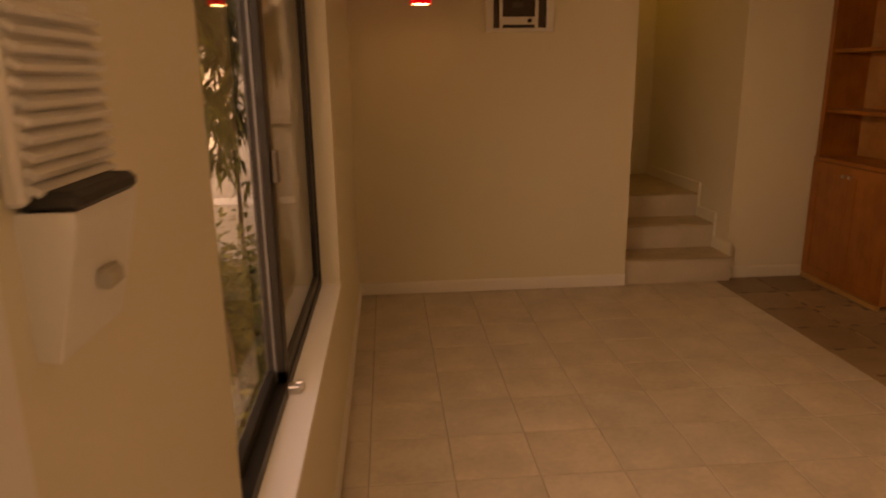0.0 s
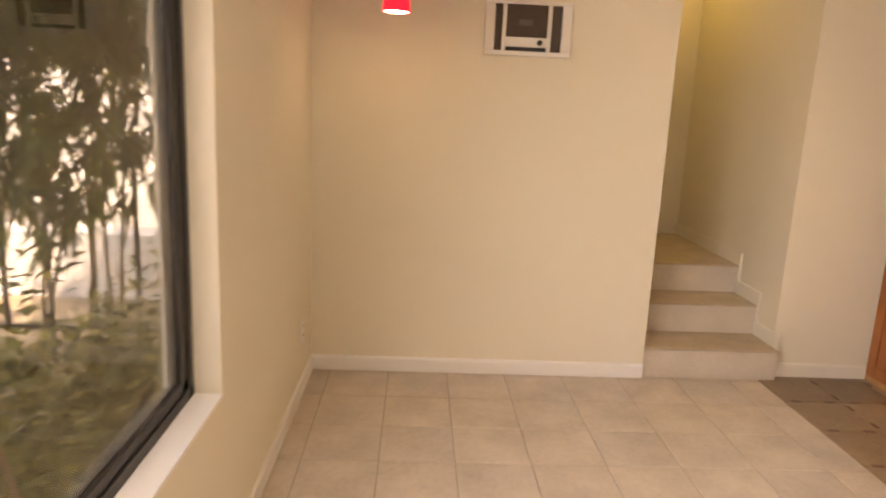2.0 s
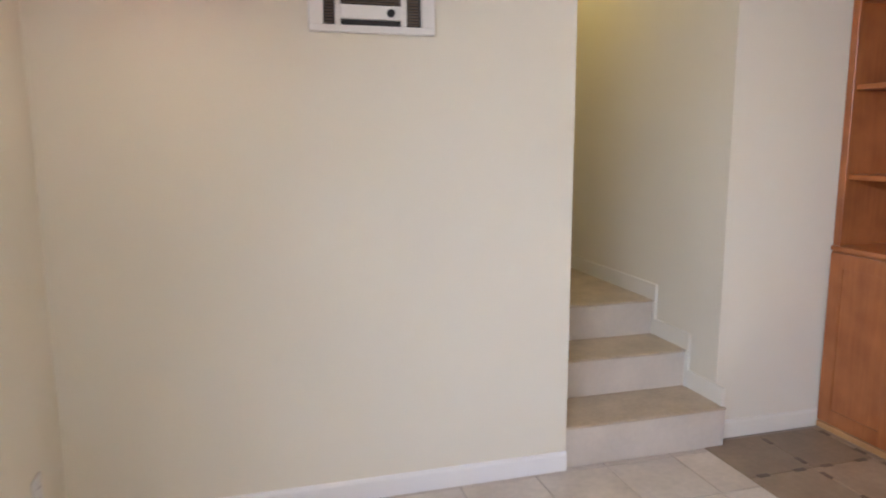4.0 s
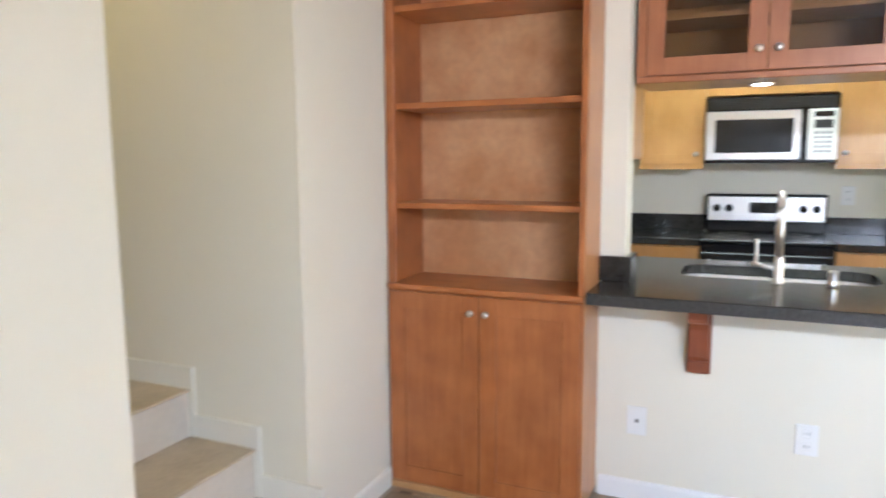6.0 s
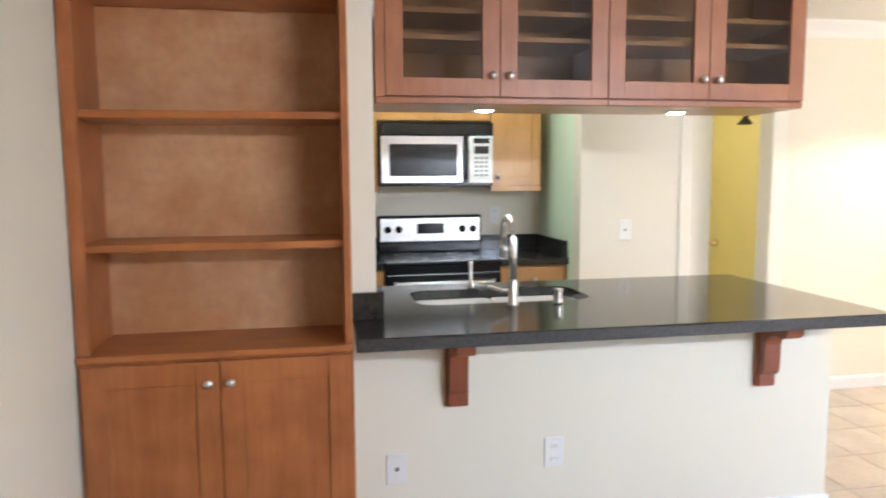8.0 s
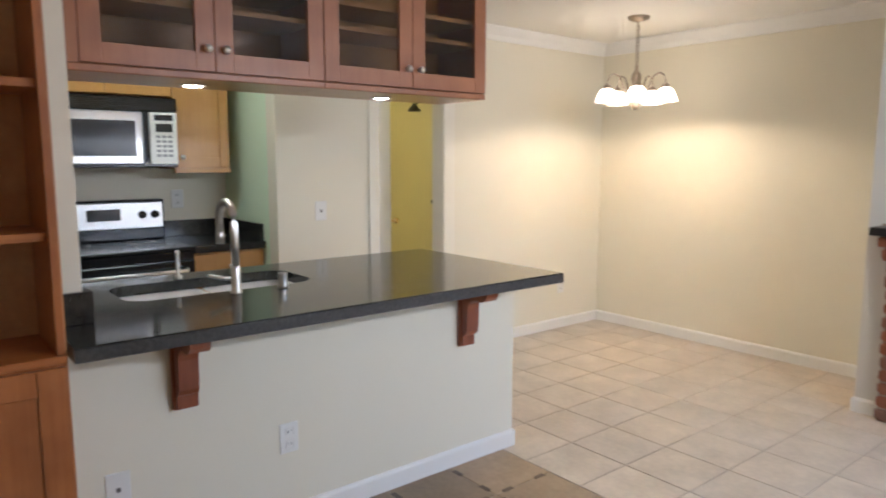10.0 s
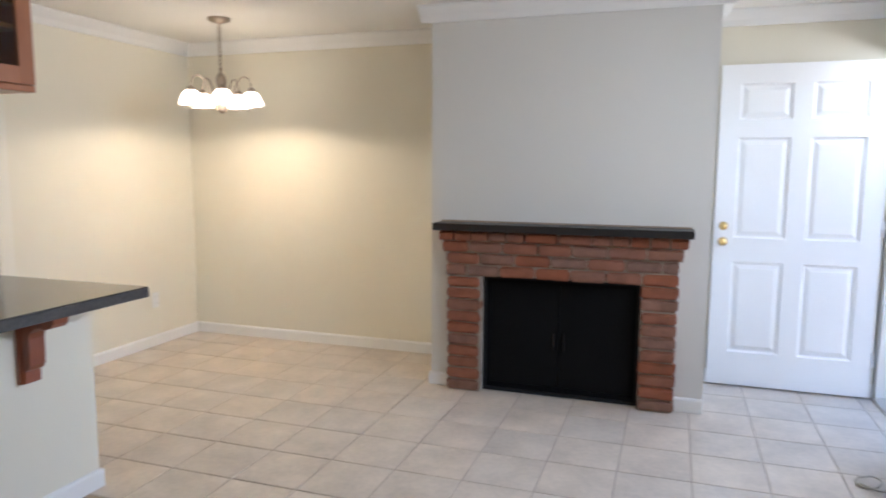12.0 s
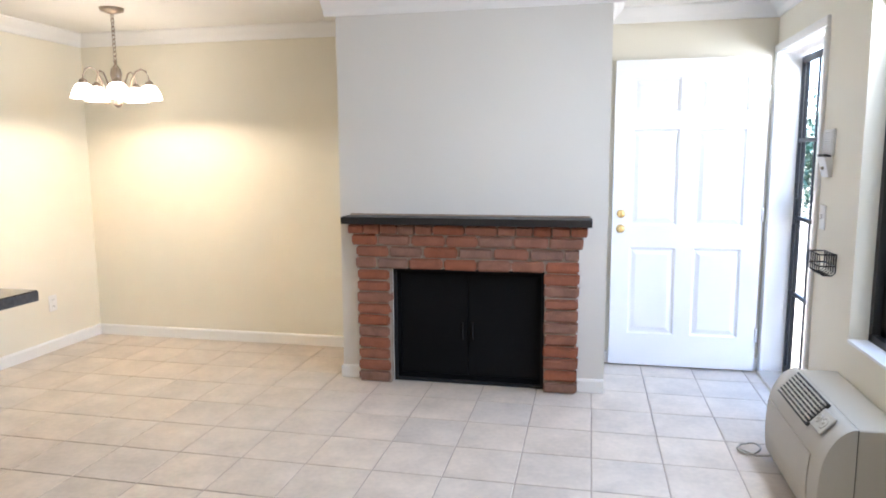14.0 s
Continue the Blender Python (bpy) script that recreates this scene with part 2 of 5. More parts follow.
# ---- mesh helpers ----
def box(bm, x0, x1, y0, y1, z0, z1, bev=0.0, seg=1):
    x0, x1, y0, y1, z0, z1 = min(x0, x1), max(x0, x1), min(y0, y1), max(y0, y1), min(z0, z1), max(z0, z1)
    v = [bm.verts.new((x, y, z)) for x in (x0, x1) for y in (y0, y1) for z in (z0, z1)]
    f = [bm.faces.new([v[i] for i in q]) for q in ((0, 1, 3, 2), (4, 6, 7, 5), (0, 4, 5, 1), (2, 3, 7, 6), (0, 2, 6, 4), (1, 5, 7, 3))]
    if bev:
        es = {e for q in f for e in q.edges}
        bmesh.ops.bevel(bm, geom=list(es), offset=bev, segments=seg, affect="EDGES", profile=0.5)
    return bm


def cube(*a, bev=0.0, seg=1):
    return box(bmesh.new(), *a, bev=bev, seg=seg)


def lathe(bm, profile, at, seg=20, axis="Z"):
    """Turned shape from (radius, height) pairs."""
    rings = []
    for r, h in profile:
        ring = []
        for k in range(seg):
            a = 2 * math.pi * k / seg
            p = (r * math.cos(a), r * math.sin(a), h)
            if axis == "X":
                p = (p[2], p[0], p[1])
            elif axis == "Y":
                p = (p[0], p[2], p[1])
            ring.append(bm.verts.new((p[0] + at[0], p[1] + at[1], p[2] + at[2])))
        rings.append(ring)
    for a, b in zip(rings, rings[1:]):
        for k in range(seg):
            f = bm.faces.new((a[k], a[(k + 1) % seg], b[(k + 1) % seg], b[k]))
            f.smooth = True
    (r0, h0), (r1, h1) = profile[0], profile[-1]
    shell = len(profile) > 3 and math.hypot(r0 - r1, h0 - h1) < 0.008
    for ring, flip in ((rings[0], True), (rings[-1], False)):
        if not shell and (ring[0].co - ring[seg // 2].co).length > 1e-5:
            bm.faces.new(ring[::-1] if flip else ring)
    return bm


def tube(bm, pts, r, seg=8, r2=None):
    pts = [Vector(p) for p in pts]
    rings = []
    for i, p in enumerate(pts):
        d = (pts[min(i + 1, len(pts) - 1)] - pts[max(i - 1, 0)]).normalized()
        u = d.cross(Vector((0, 0, 1)) if abs(d.z) < 0.95 else Vector((1, 0, 0))).normalized()
        w = d.cross(u)
        rr = r if r2 is None else r + (r2 - r) * i / (len(pts) - 1)
        rings.append([bm.verts.new(p + (u * math.cos(2 * math.pi * k / seg) + w * math.sin(2 * math.pi * k / seg)) * rr) for k in range(seg)])
    for a, b in zip(rings, rings[1:]):
        for k in range(seg):
            bm.faces.new((a[k], a[(k + 1) % seg], b[(k + 1) % seg], b[k])).smooth = True
    bm.faces.new(rings[0][::-1]), bm.faces.new(rings[-1])
    return bm


def prism(bm, poly, axis, lo, hi):
    """A flat outline pushed along an axis: X takes (y, z), Y takes (x, z), Z takes (x, y)."""
    def at(p, h):
        return {"X": (h, p[0], p[1]), "Y": (p[0], h, p[1]), "Z": (p[0], p[1], h)}[axis]
    a, b = [bm.verts.new(at(p, lo)) for p in poly], [bm.verts.new(at(p, hi)) for p in poly]
    bm.faces.new(a[::-1]), bm.faces.new(b)
    for k in range(len(poly)):
        j = (k + 1) % len(poly)
        bm.faces.new((a[k], a[j], b[j], b[k]))
    bmesh.ops.recalc_face_normals(bm, faces=bm.faces[:])
    return bm


def mesh_of(name, bm, material):
    me = bpy.data.meshes.new(name)
    bmesh.ops.recalc_face_normals(bm, faces=bm.faces[:])
    bm.to_mesh(me)
    bm.free()
    me.materials.append(material)
    return me


def part(name, bm, material, parent=None, label=""):
    ob = new(name, bm if isinstance(bm, bpy.types.Mesh) else mesh_of(name, bm, material))
    if parent is not None:
        ob.parent = parent
        if parent.parent is None:
            ob.matrix_parent_inverse = Matrix.Translation(-parent.location)
    if label:
        tagged(ob, label)
    return ob


def thing(name, at, label, category, group="", kind=""):
    ob = new(name)
    ob.empty_display_size = 0.05
    ob.location = at
    return tagged(ob, label, category, group, kind)


def structure(name, bm, material, label, category):
    return tagged(part(name, bm, material), label, category, kind="structure")


# ---- walls, floor, ceiling ----
# window: y -3.73 to -1.74; front door: y -5.20 to -4.28
W_S, W_N, SILL, HEAD = -3.73, -1.74, 0.615, 2.12
D_S, D_N, D_H = -5.19, -4.28, 2.06
bm = bmesh.new()
for y0, y1, z0, z1 in ((W_N, 0.14, 0, CEIL), (W_S, W_N, 0, SILL), (W_S, W_N, HEAD, CEIL), (D_N, W_S, 0, CEIL), (D_S, D_N, D_H, CEIL), (SOUTH - 0.14, D_S, 0, CEIL)):
    box(bm, -0.17, 0, y0, y1, z0, z1)
wall_west = structure("wall_west", bm, PAINT, "cream painted wall with a wide window and the front door", "wall")
structure("wall_north", cube(0, 1.905, 0, 0.14, 0, 2.62), PAINT, "cream painted end wall carrying an air conditioner", "wall")
bm = cube(2.705, 3.98, 0.085, 0.20, 0, 4.8)
box(bm, 2.705, 2.80, 0.20, 3.0, 0, 4.8)
structure("wall_stair", bm, PAINT, "cream painted wall beside the stairs", "wall")
bm = cube(-0.17, 2.80, 1.75, 1.87, 0, 4.8)
box(bm, -0.17, -0.05, 0.14, 1.75, 0, 4.8)
box(bm, -0.17, 2.705, 0.02, 0.14, 2.62, 4.8)
structure("wall_stairwell", bm, PAINT, "cream painted walls of the stairwell", "wall")
structure("ceiling_stairwell", cube(-0.17, 2.80, 0.0, 1.9, 4.8, 4.9), CEILING, "white stairwell ceiling", "ceiling")
structure("wall_south", cube(0, EAST + 0.12, SOUTH - 0.14, SOUTH, 0, CEIL), PAINT, "cream painted wall of the dining corner", "wall")
# chimney breast round the firebox
CH0, CH1, CHY = 1.03, 2.69, -4.58
FB0, FB1, FBH = 1.392, 2.345, 0.74
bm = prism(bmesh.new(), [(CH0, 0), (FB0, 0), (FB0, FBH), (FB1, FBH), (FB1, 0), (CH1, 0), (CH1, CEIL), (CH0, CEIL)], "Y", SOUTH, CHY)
structure("wall_chimney", bm, PAINT_COOL_LIT, "painted chimney breast, greyed for its cooler daylight", "wall")
# east wall with the bathroom doorway
BD_N, BD_S = -2.915, -3.475
bm = bmesh.new()
box(bm, EAST, EAST + 0.12, -2.2, BD_N, 0, CEIL)
box(bm, EAST, EAST + 0.12, BD_S, SOUTH, 0, CEIL)
box(bm, EAST, EAST + 0.12, BD_N, BD_S, 2.05, CEIL)
structure("wall_east", bm, PAINT, "cream painted wall with a bathroom doorway", "wall")
structure("wall_kitchen_side", cube(EAST + 0.12, 5.97, -2.32, -2.2, 0, CEIL), GREEN, "pale green kitchen return wall", "wall")
structure("wall_kitchen_back", cube(5.85, 5.97, -2.2, 0.16, 0, CEIL), PAINT, "cream kitchen wall behind the range", "wall")
structure("wall_kitchen_north", cube(3.98, 5.97, 0.06, 0.16, 0, CEIL), PAINT, "cream kitchen wall behind the refrigerator", "wall")
bm = cube(5.97, 6.97, -2.44, -2.32, 0, CEIL)
box(bm, 6.85, 6.97, -4.1, -2.44, 0, CEIL)
box(bm, EAST + 0.12, 6.97, -4.22, -4.1, 0, CEIL)
structure("wall_bathroom", bm, YELLOW, "yellow bathroom walls", "wall")
# stub between bookcase and pass-through, and the low bar wall
structure("wall_stub", cube(3.58, 3.72, -0.745, -0.845, 0, CEIL), PAINT, "narrow white wall end beside the bookcase", "wall")
structure("wall_bookcase_back", cube(3.66, 3.72, 0.085, -0.745, 0, CEIL), PAINT, "wall behind the bookcase", "wall")
structure("wall_bar", cube(3.58, 3.70, -0.845, -2.73, 0, 0.872), PAINT, "low off-white wall under the breakfast bar", "wall")
bm = cube(-0.17, EAST + 0.12, SOUTH - 0.14, 0.0, CEIL, CEIL + 0.24)
box(bm, 2.80, 6.97, SOUTH - 0.14, 0.16, CEIL + 0.001, CEIL + 0.24)
structure("ceiling", bm, CEILING, "off-white textured ceiling", "ceiling")
floor = structure("floor", cube(-0.17, 6.97, SOUTH - 0.14, 1.87, -0.12, -0.004), GROUT, "tiled floor with grey grout joints", "floor")


def moulding(name, runs, profile, material, label):
    """Runs of trim along walls: (start, end, outward normal), profile of (out, z)."""
    bm = bmesh.new()
    for (x0, y0), (x1, y1), (nx, ny) in runs:
        a = [bm.verts.new((x0 + nx * o, y0 + ny * o, z)) for o, z in profile]
        b = [bm.verts.new((x1 + nx * o, y1 + ny * o, z)) for o, z in profile]
        for k in range(len(profile)):
            j = (k + 1) % len(profile)
            bm.faces.new((a[k], a[j], b[j], b[k]))
        bm.faces.new(a[::-1]), bm.faces.new(b)
    return structure(name, bm, material, label, "trim")


BASE = [(-0.002, 0.001), (0.013, 0.001), (0.013, 0.072), (0.008, 0.082), (-0.002, 0.086)]
moulding("baseboard", [((0.0, 0), (1.905, 0), (0, -1)), ((0, W_N + 2), (0, D_N + 0.06), (1, 0)), 
                       ((3.58, -0.76), (3.58, -2.73), (-1, 0)), ((3.567, -2.73), (3.70, -2.73), (0, -1)),
                       ((2.69, SOUTH), (EAST, SOUTH), (0, 1)), ((EAST, SOUTH), (EAST, BD_S - 0.10), (-1, 0)), ((EAST, -2.2), (EAST, BD_N + 0.075), (-1, 0)),
                       ((CH0, CHY), (1.187, CHY), (0, 1)), ((2.57, CHY), (CH1, CHY), (0, 1)), ((CH1, CHY + 0.013), (CH1, SOUTH), (1, 0)),
                       ((0, SOUTH), (CH0, SOUTH), (0, 1))], BASE, TRIM, "white painted baseboard")
CROWN = [(-0.002, CEIL - 0.095), (0.012, CEIL - 0.092), (0.03, CEIL - 0.06), (0.062, CEIL - 0.03), (0.078, CEIL - 0.012), (0.078, CEIL), (-0.002, CEIL)]
moulding("crown_moulding", [((2.69, SOUTH), (EAST, SOUTH), (0, 1)), ((EAST, SOUTH), (EAST, -2.2), (-1, 0)), ((CH0 - 0.07, CHY), (CH1 + 0.07, CHY), (0, 1)),
                            ((CH1, CHY), (CH1, SOUTH), (1, 0)), ((CH0, CHY), (CH0, SOUTH), (-1, 0)), ((0, SOUTH), (CH0, SOUTH), (0, 1)),
                            ((0, 0), (0, SOUTH), (1, 0)), ((0, 0), (1.905, 0), (0, -1))], CROWN, TRIM, "white crown moulding under the ceiling")
# stepped skirting beside the stairs
bm = bmesh.new()
RISE, RUN = 0.184, 0.30
for k in range(3):
    y0 = 0.01 + RUN * k
    box(bm, 2.693, 2.707, y0 + 0.04, y0 + RUN + 0.05, RISE * (k + 1), RISE * (k + 1) + 0.085)
    box(bm, 2.691, 2.707, y0 - (0.022 if k else -0.012), y0 + 0.045, RISE * (k + 0.0 if k else 1.0), RISE * (k + 1) + 0.085)
box(bm, 2.693, 2.707, 0.95, 1.75, 3 * RISE, 3 * RISE + 0.085)
structure("trim_stair_skirting", bm, CREAMTRIM, "cream painted stepped skirting beside the stairs", "trim")

moulding("baseboard_by_bookcase", [((2.705, 0.085), (3.30, 0.085), (0, -1))], BASE, CREAMTRIM, "cream painted baseboard between the stairs and the bookcase")

# ---- stairs ----
stairs = thing("staircase", (2.29, 0.4, 0), "short flight of sand-coloured tiled stairs between walls", "stairs", kind="structure")
for k in range(3):
    y0 = 0.015 + RUN * k
    deep = RUN if k < 2 else 1.1
    part("riser", cube(1.905, 2.705, y0, y0 + deep + 0.1, RISE * k - 0.02, RISE * (k + 1) - 0.012), RISER, stairs)
    part("tread", cube(1.905, 2.705, y0 - 0.012, y0 + deep + 0.02, RISE * (k + 1) - 0.012, RISE * (k + 1), bev=0.004), STEP, stairs)
for k in range(5):
    part("riser", cube(1.7 - 0.28 * k, 1.89 - 0.28 * k, 0.14, 1.75, 0, RISE * (4 + k) - 0.012), RISER, stairs)
    part("tread", cube(1.58 - 0.28 * k, 1.90 - 0.28 * k, 0.14, 1.75, RISE * (4 + k) - 0.012, RISE * (4 + k)), STEP, stairs)

# ---- window in the west wall ----
SASHEDGE = mat("dull_aluminium", (0.20, 0.20, 0.20), 0.6, metal=0.2, var=0.15)
win = thing("window_1", (-0.1, -2.735, SILL), "wide sliding window with dark bronze aluminium frame", "window", kind="structure")
FX0, FX1 = -0.145, -0.08
bm = bmesh.new()
for a in ((W_S, W_N, SILL, SILL + 0.035), (W_S, W_N, HEAD - 0.035, HEAD), (W_S, W_S + 0.035, SILL, HEAD), (W_N - 0.035, W_N, SILL, HEAD)):
    box(bm, FX0, FX1, *a)
part("window_frame", bm, BRONZE, win)
MID = -2.752
for x0, x1, y0, y1 in ((-0.108, -0.086, MID - 0.035, W_N - 0.03), (-0.138, -0.114, W_S + 0.03, MID + 0.03)):
    bm = bmesh.new()
    z0, z1 = SILL + 0.03, HEAD - 0.03
    for a in ((y0, y1, z0, z0 + 0.04), (y0, y1, z1 - 0.04, z1), (y0, y0 + 0.058, z0, z1), (y1 - 0.058, y1, z0, z1)):
        box(bm, x0, x1, *a, bev=0.002)
    sash = part("sash", bm, BRONZE, win)
    pane = part("pane", cube((x0 + x1) / 2 - 0.002, (x0 + x1) / 2 + 0.002, y0 + 0.04, y1 - 0.04, z0 + 0.035, z1 - 0.035), TINT if y1 > -2 else CLEAR, sash)
    pane.visible_shadow = False
part("track_edge", cube(-0.117, -0.109, MID - 0.035, MID - 0.029, SILL + 0.036, HEAD - 0.036, bev=0.001), SASHEDGE, win, "dull aluminium sash edge")
part("track_edge", cube(-0.087, -0.083, MID + 0.006, MID + 0.016, SILL + 0.036, HEAD - 0.036, bev=0.001), GREYMETAL, win)
part("insect_screen", cube(-0.1275, -0.1265, MID + 0.03, W_N - 0.036, SILL + 0.036, HEAD - 0.036), SCREENMESH, win, "fine grey insect screen")
part("latch", cube(-0.086, -0.066, MID - 0.02, MID + 0.01, 1.22, 1.31, bev=0.005), GREYMETAL, win, "grey sash latch")
bm = cube(-0.085, -0.045, MID - 0.05, MID - 0.015, SILL + 0.001, SILL + 0.028, bev=0.004)
box(bm, -0.06, -0.035, MID - 0.042, MID - 0.022, SILL + 0.012, SILL + 0.038, bev=0.004)
part("stop_clamp", bm, CHROME, win, "small metal sash stop on the track")
structure("window_sill", cube(-0.08, 0.004, W_S, W_N, SILL - 0.012, SILL + 0.004, bev=0.002), TRIM, "white painted window sill", "sill")

# ---- front door, casing and security gate ----
bm = bmesh.new()
box(bm, -0.173, 0.004, D_S - 0.03, D_S + 0.006, 0.001, D_H - 0.006)
box(bm, -0.173, 0.004, D_N - 0.006, D_N + 0.03, 0.001, D_H - 0.006)
box(bm, -0.173, 0.004, D_S - 0.03, D_N + 0.03, D_H - 0.006, D_H + 0.03)
box(bm, 0, 0.018, D_S - 0.045, D_S + 0.02, 0, D_H, bev=0.003)
box(bm, 0, 0.018, D_N - 0.01, D_N + 0.03, 0, D_H, bev=0.003)
box(bm, 0, 0.020, D_S - 0.045, D_N + 0.03, D_H + 0.0005, D_H + 0.05, bev=0.003)
structure("door_frame_1", bm, TRIM, "white painted door frame", "door frame")
structure("threshold", cube(-0.2, 0.03, D_S, D_N, -0.02, 0.018, bev=0.005), CHROME, "metal door threshold", "threshold")

DY0, DY1, DX0, DX1 = -5.222, -5.178, 0.05, 0.985
door = thing("door_1", (0.03, -5.2, 0), "open white six-panel front door with brass locks", "door", kind="structure")
# stiles and rails stand proud of the recessed panels
dw = DX1 - DX0
bm = bmesh.new()
box(bm, DX0, DX1, DY0, DY1 - 0.016, 0.012, D_H - 0.015)
st, mid = 0.115, 0.11
xs = [DX0 + st, DX0 + dw / 2 - mid / 2, DX0 + dw / 2 + mid / 2, DX1 - st]
zs = [(0.23, 0.82), (0.97, 1.60), (1.71, 1.93)]
for x0, x1 in ((DX0, xs[0]), (xs[1], xs[2]), (xs[3], DX1)):
    box(bm, x0, x1, DY1 - 0.017, DY1, 0.012, D_H - 0.015)
zc = [0.012] + [z for q in zs for z in q] + [D_H - 0.015]
for x0, x1 in ((xs[0], xs[1]), (xs[2], xs[3])):
    for z0, z1 in zip(zc[::2], zc[1::2]):
        box(bm, x0, x1, DY1 - 0.017, DY1 - 0.0002, z0, z1)
leaf = part("door_leaf", bm, DOORWHITE, door)
for x0, x1 in ((xs[0], xs[1]), (xs[2], xs[3])):
    for z0, z1 in zs:
        bm = bmesh.new()
        v = []
        for inset, y in ((0.0, DY1 - 0.0005), (0.010, DY1 - 0.0155), (0.020, DY1 - 0.0155), (0.045, DY1 - 0.004)):
            v.append([bm.verts.new(p) for p in ((x0 + inset, y, z0 + inset), (x1 - inset, y, z0 + inset), (x1 - inset, y, z1 - inset), (x0 + inset, y, z1 - inset))])
        for a, b in zip(v, v[1:]):
            for k in range(4):
                bm.faces.new((a[k], a[(k + 1) % 4], b[(k + 1) % 4], b[k]))
        bm.faces.new(v[-1])
        part("panel", bm, DOORWHITE, leaf)
for z, r, deep in ((1.045, 0.022, 0.02), (0.945, 0.023, 0.05)):
    bm = lathe(bmesh.new(), [(0.001, DY1 - 0.002), (r + 0.006, DY1 - 0.002), (r + 0.006, DY1 + 0.004), (r * 0.55, DY1 + 0.008), (r * 0.55, DY1 + deep * 0.5), (r, DY1 + deep * 0.65), (r * 0.9, DY1 + deep), (0.001, DY1 + deep)], (DX1 - 0.055, 0, z), 18, "Y")
    part("door_knob" if z < 1 else "deadbolt", bm, BRASS, door, "polished brass")
for z in (0.25, 1.05, 1.82):
    part("hinge", lathe(bmesh.new(), [(0.007, z - 0.045), (0.007, z + 0.045)], (DX0 - 0.002, DY1 + 0.003, 0), 10), DOORWHITE, door)

gate = thing("security_gate", (-0.13, -4.74, 0), "closed black iron security gate outside the front door", "gate")
bm = bmesh.new()
GX = -0.14
for y0, y1, z0, z1 in ((D_S + 0.008, D_S + 0.032, 0.02, 2.03), (D_N - 0.045, D_N - 0.005, 0.02, 2.03), (D_S + 0.005, D_N - 0.005, 1.985, 2.03), (D_S + 0.005, D_N - 0.005, 0.02, 0.065)):
    box(bm, GX - 0.010, GX + 0.010, y0, y1, z0, z1, bev=0.003)
part("gate_frame", bm, IRON, gate)
bm = bmesh.new()
box(bm, GX - 0.011, GX + 0.011, D_S + 0.085, D_S + 0.115, 0.06, 1.99, bev=0.003)
part("stile", bm, IRON, gate)
for z in (0.56, 1.04, 1.52):
    part("rail", cube(GX - 0.012, GX + 0.012, D_S + 0.04, D_N - 0.04, z - 0.012, z + 0.012, bev=0.003), IRON, gate)
for k in range(2):
    y = D_S + 0.33 + k * 0.24
    part("bar", cube(GX - 0.006, GX + 0.006, y - 0.006, y + 0.006, 0.06, 1.99), IRON, gate)
part("lock_box", cube(GX - 0.012, GX + 0.012, D_S + 0.033, D_S + 0.083, 1.0, 1.16, bev=0.004), IRON, gate)

# ---- fireplace ----
FY = -4.506
fire = thing("fireplace", (1.88, -4.55, 0), "brick fireplace with a black mantel and closed black screen", "fireplace")
bm = bmesh.new()
box(bm, 1.205, FB0 - 0.004, CHY - 0.01, FY - 0.014, 0, 0.99)
box(bm, FB1 + 0.004, 2.552, CHY - 0.01, FY - 0.014, 0, 0.99)
box(bm, FB0 - 0.004, FB1 + 0.004, CHY - 0.01, FY - 0.014, FBH + 0.005, 0.99)
box(bm, 1.17, 2.585, CHY - 0.01, FY - 0.002, 0.885, 1.02)
part("mortar", bm, MORTAR, fire)
bm = bmesh.new()
box(bm, FB0, FB1, SOUTH + 0.02, SOUTH + 0.05, 0.0, FBH)
box(bm, FB0, FB0 + 0.02, SOUTH + 0.05, CHY, 0.0, FBH)
box(bm, FB1 - 0.02, FB1, SOUTH + 0.05, CHY, 0.0, FBH)
box(bm, FB0 + 0.02, FB1 - 0.02, SOUTH + 0.05, CHY, FBH - 0.02, FBH)
box(bm, FB0 + 0.02, FB1 - 0.02, SOUTH + 0.05, CHY, 0.0, 0.02)
part("firebox", bm, SOOT, fire)
SY = -4.612
bm = bmesh.new()
for x0, x1, z0, z1 in ((FB0, FB1, 0.012, 0.05), (FB0, FB1, FBH - 0.045, FBH), (FB0, FB0 + 0.045, 0.05, FBH - 0.045), (FB1 - 0.045, FB1, 0.05, FBH - 0.045)):
    box(bm, x0, x1, SY - 0.012, SY + 0.012, z0, z1, bev=0.003)
part("screen_frame", bm, mat("matt_black_steel", (0.004, 0.004, 0.005), 0.6, spec=0.08), fire)
xm = (FB0 + FB1) / 2
SCREEN = mat("black_mesh_screen", (0.003, 0.003, 0.0035), 0.6, spec=0.15, var=0.3, fine=400, bump=0.2)
for x0, x1 in ((FB0 + 0.045, xm - 0.002), (xm + 0.002, FB1 - 0.045)):
    p = part("screen_door", cube(x0, x1, SY - 0.008, SY + 0.002, 0.05, FBH - 0.045, bev=0.002), SCREEN, fire)
    xk = x1 - 0.03 if x1 < xm + 0.01 else x0 + 0.03
    part("pull", cube(xk - 0.006, xk + 0.006, SY + 0.002, SY + 0.018, 0.28, 0.40, bev=0.003), BLACK, p)
bm = cube(1.118, 2.632, CHY - 0.01, FY + 0.085, 1.0235, 1.068, bev=0.005, seg=2)
part("mantel_shelf", bm, MANTEL, fire, "black stone mantel shelf")
# Mortar-grey strip paints the light caught along the mantel's top.
part("mantel_ledge", cube(1.13, 2.62, CHY - 0.01, CHY + 0.012, 1.068, 1.078, bev=0.002), MORTAR, fire, "pale strip imitating light caught on the shelf top")


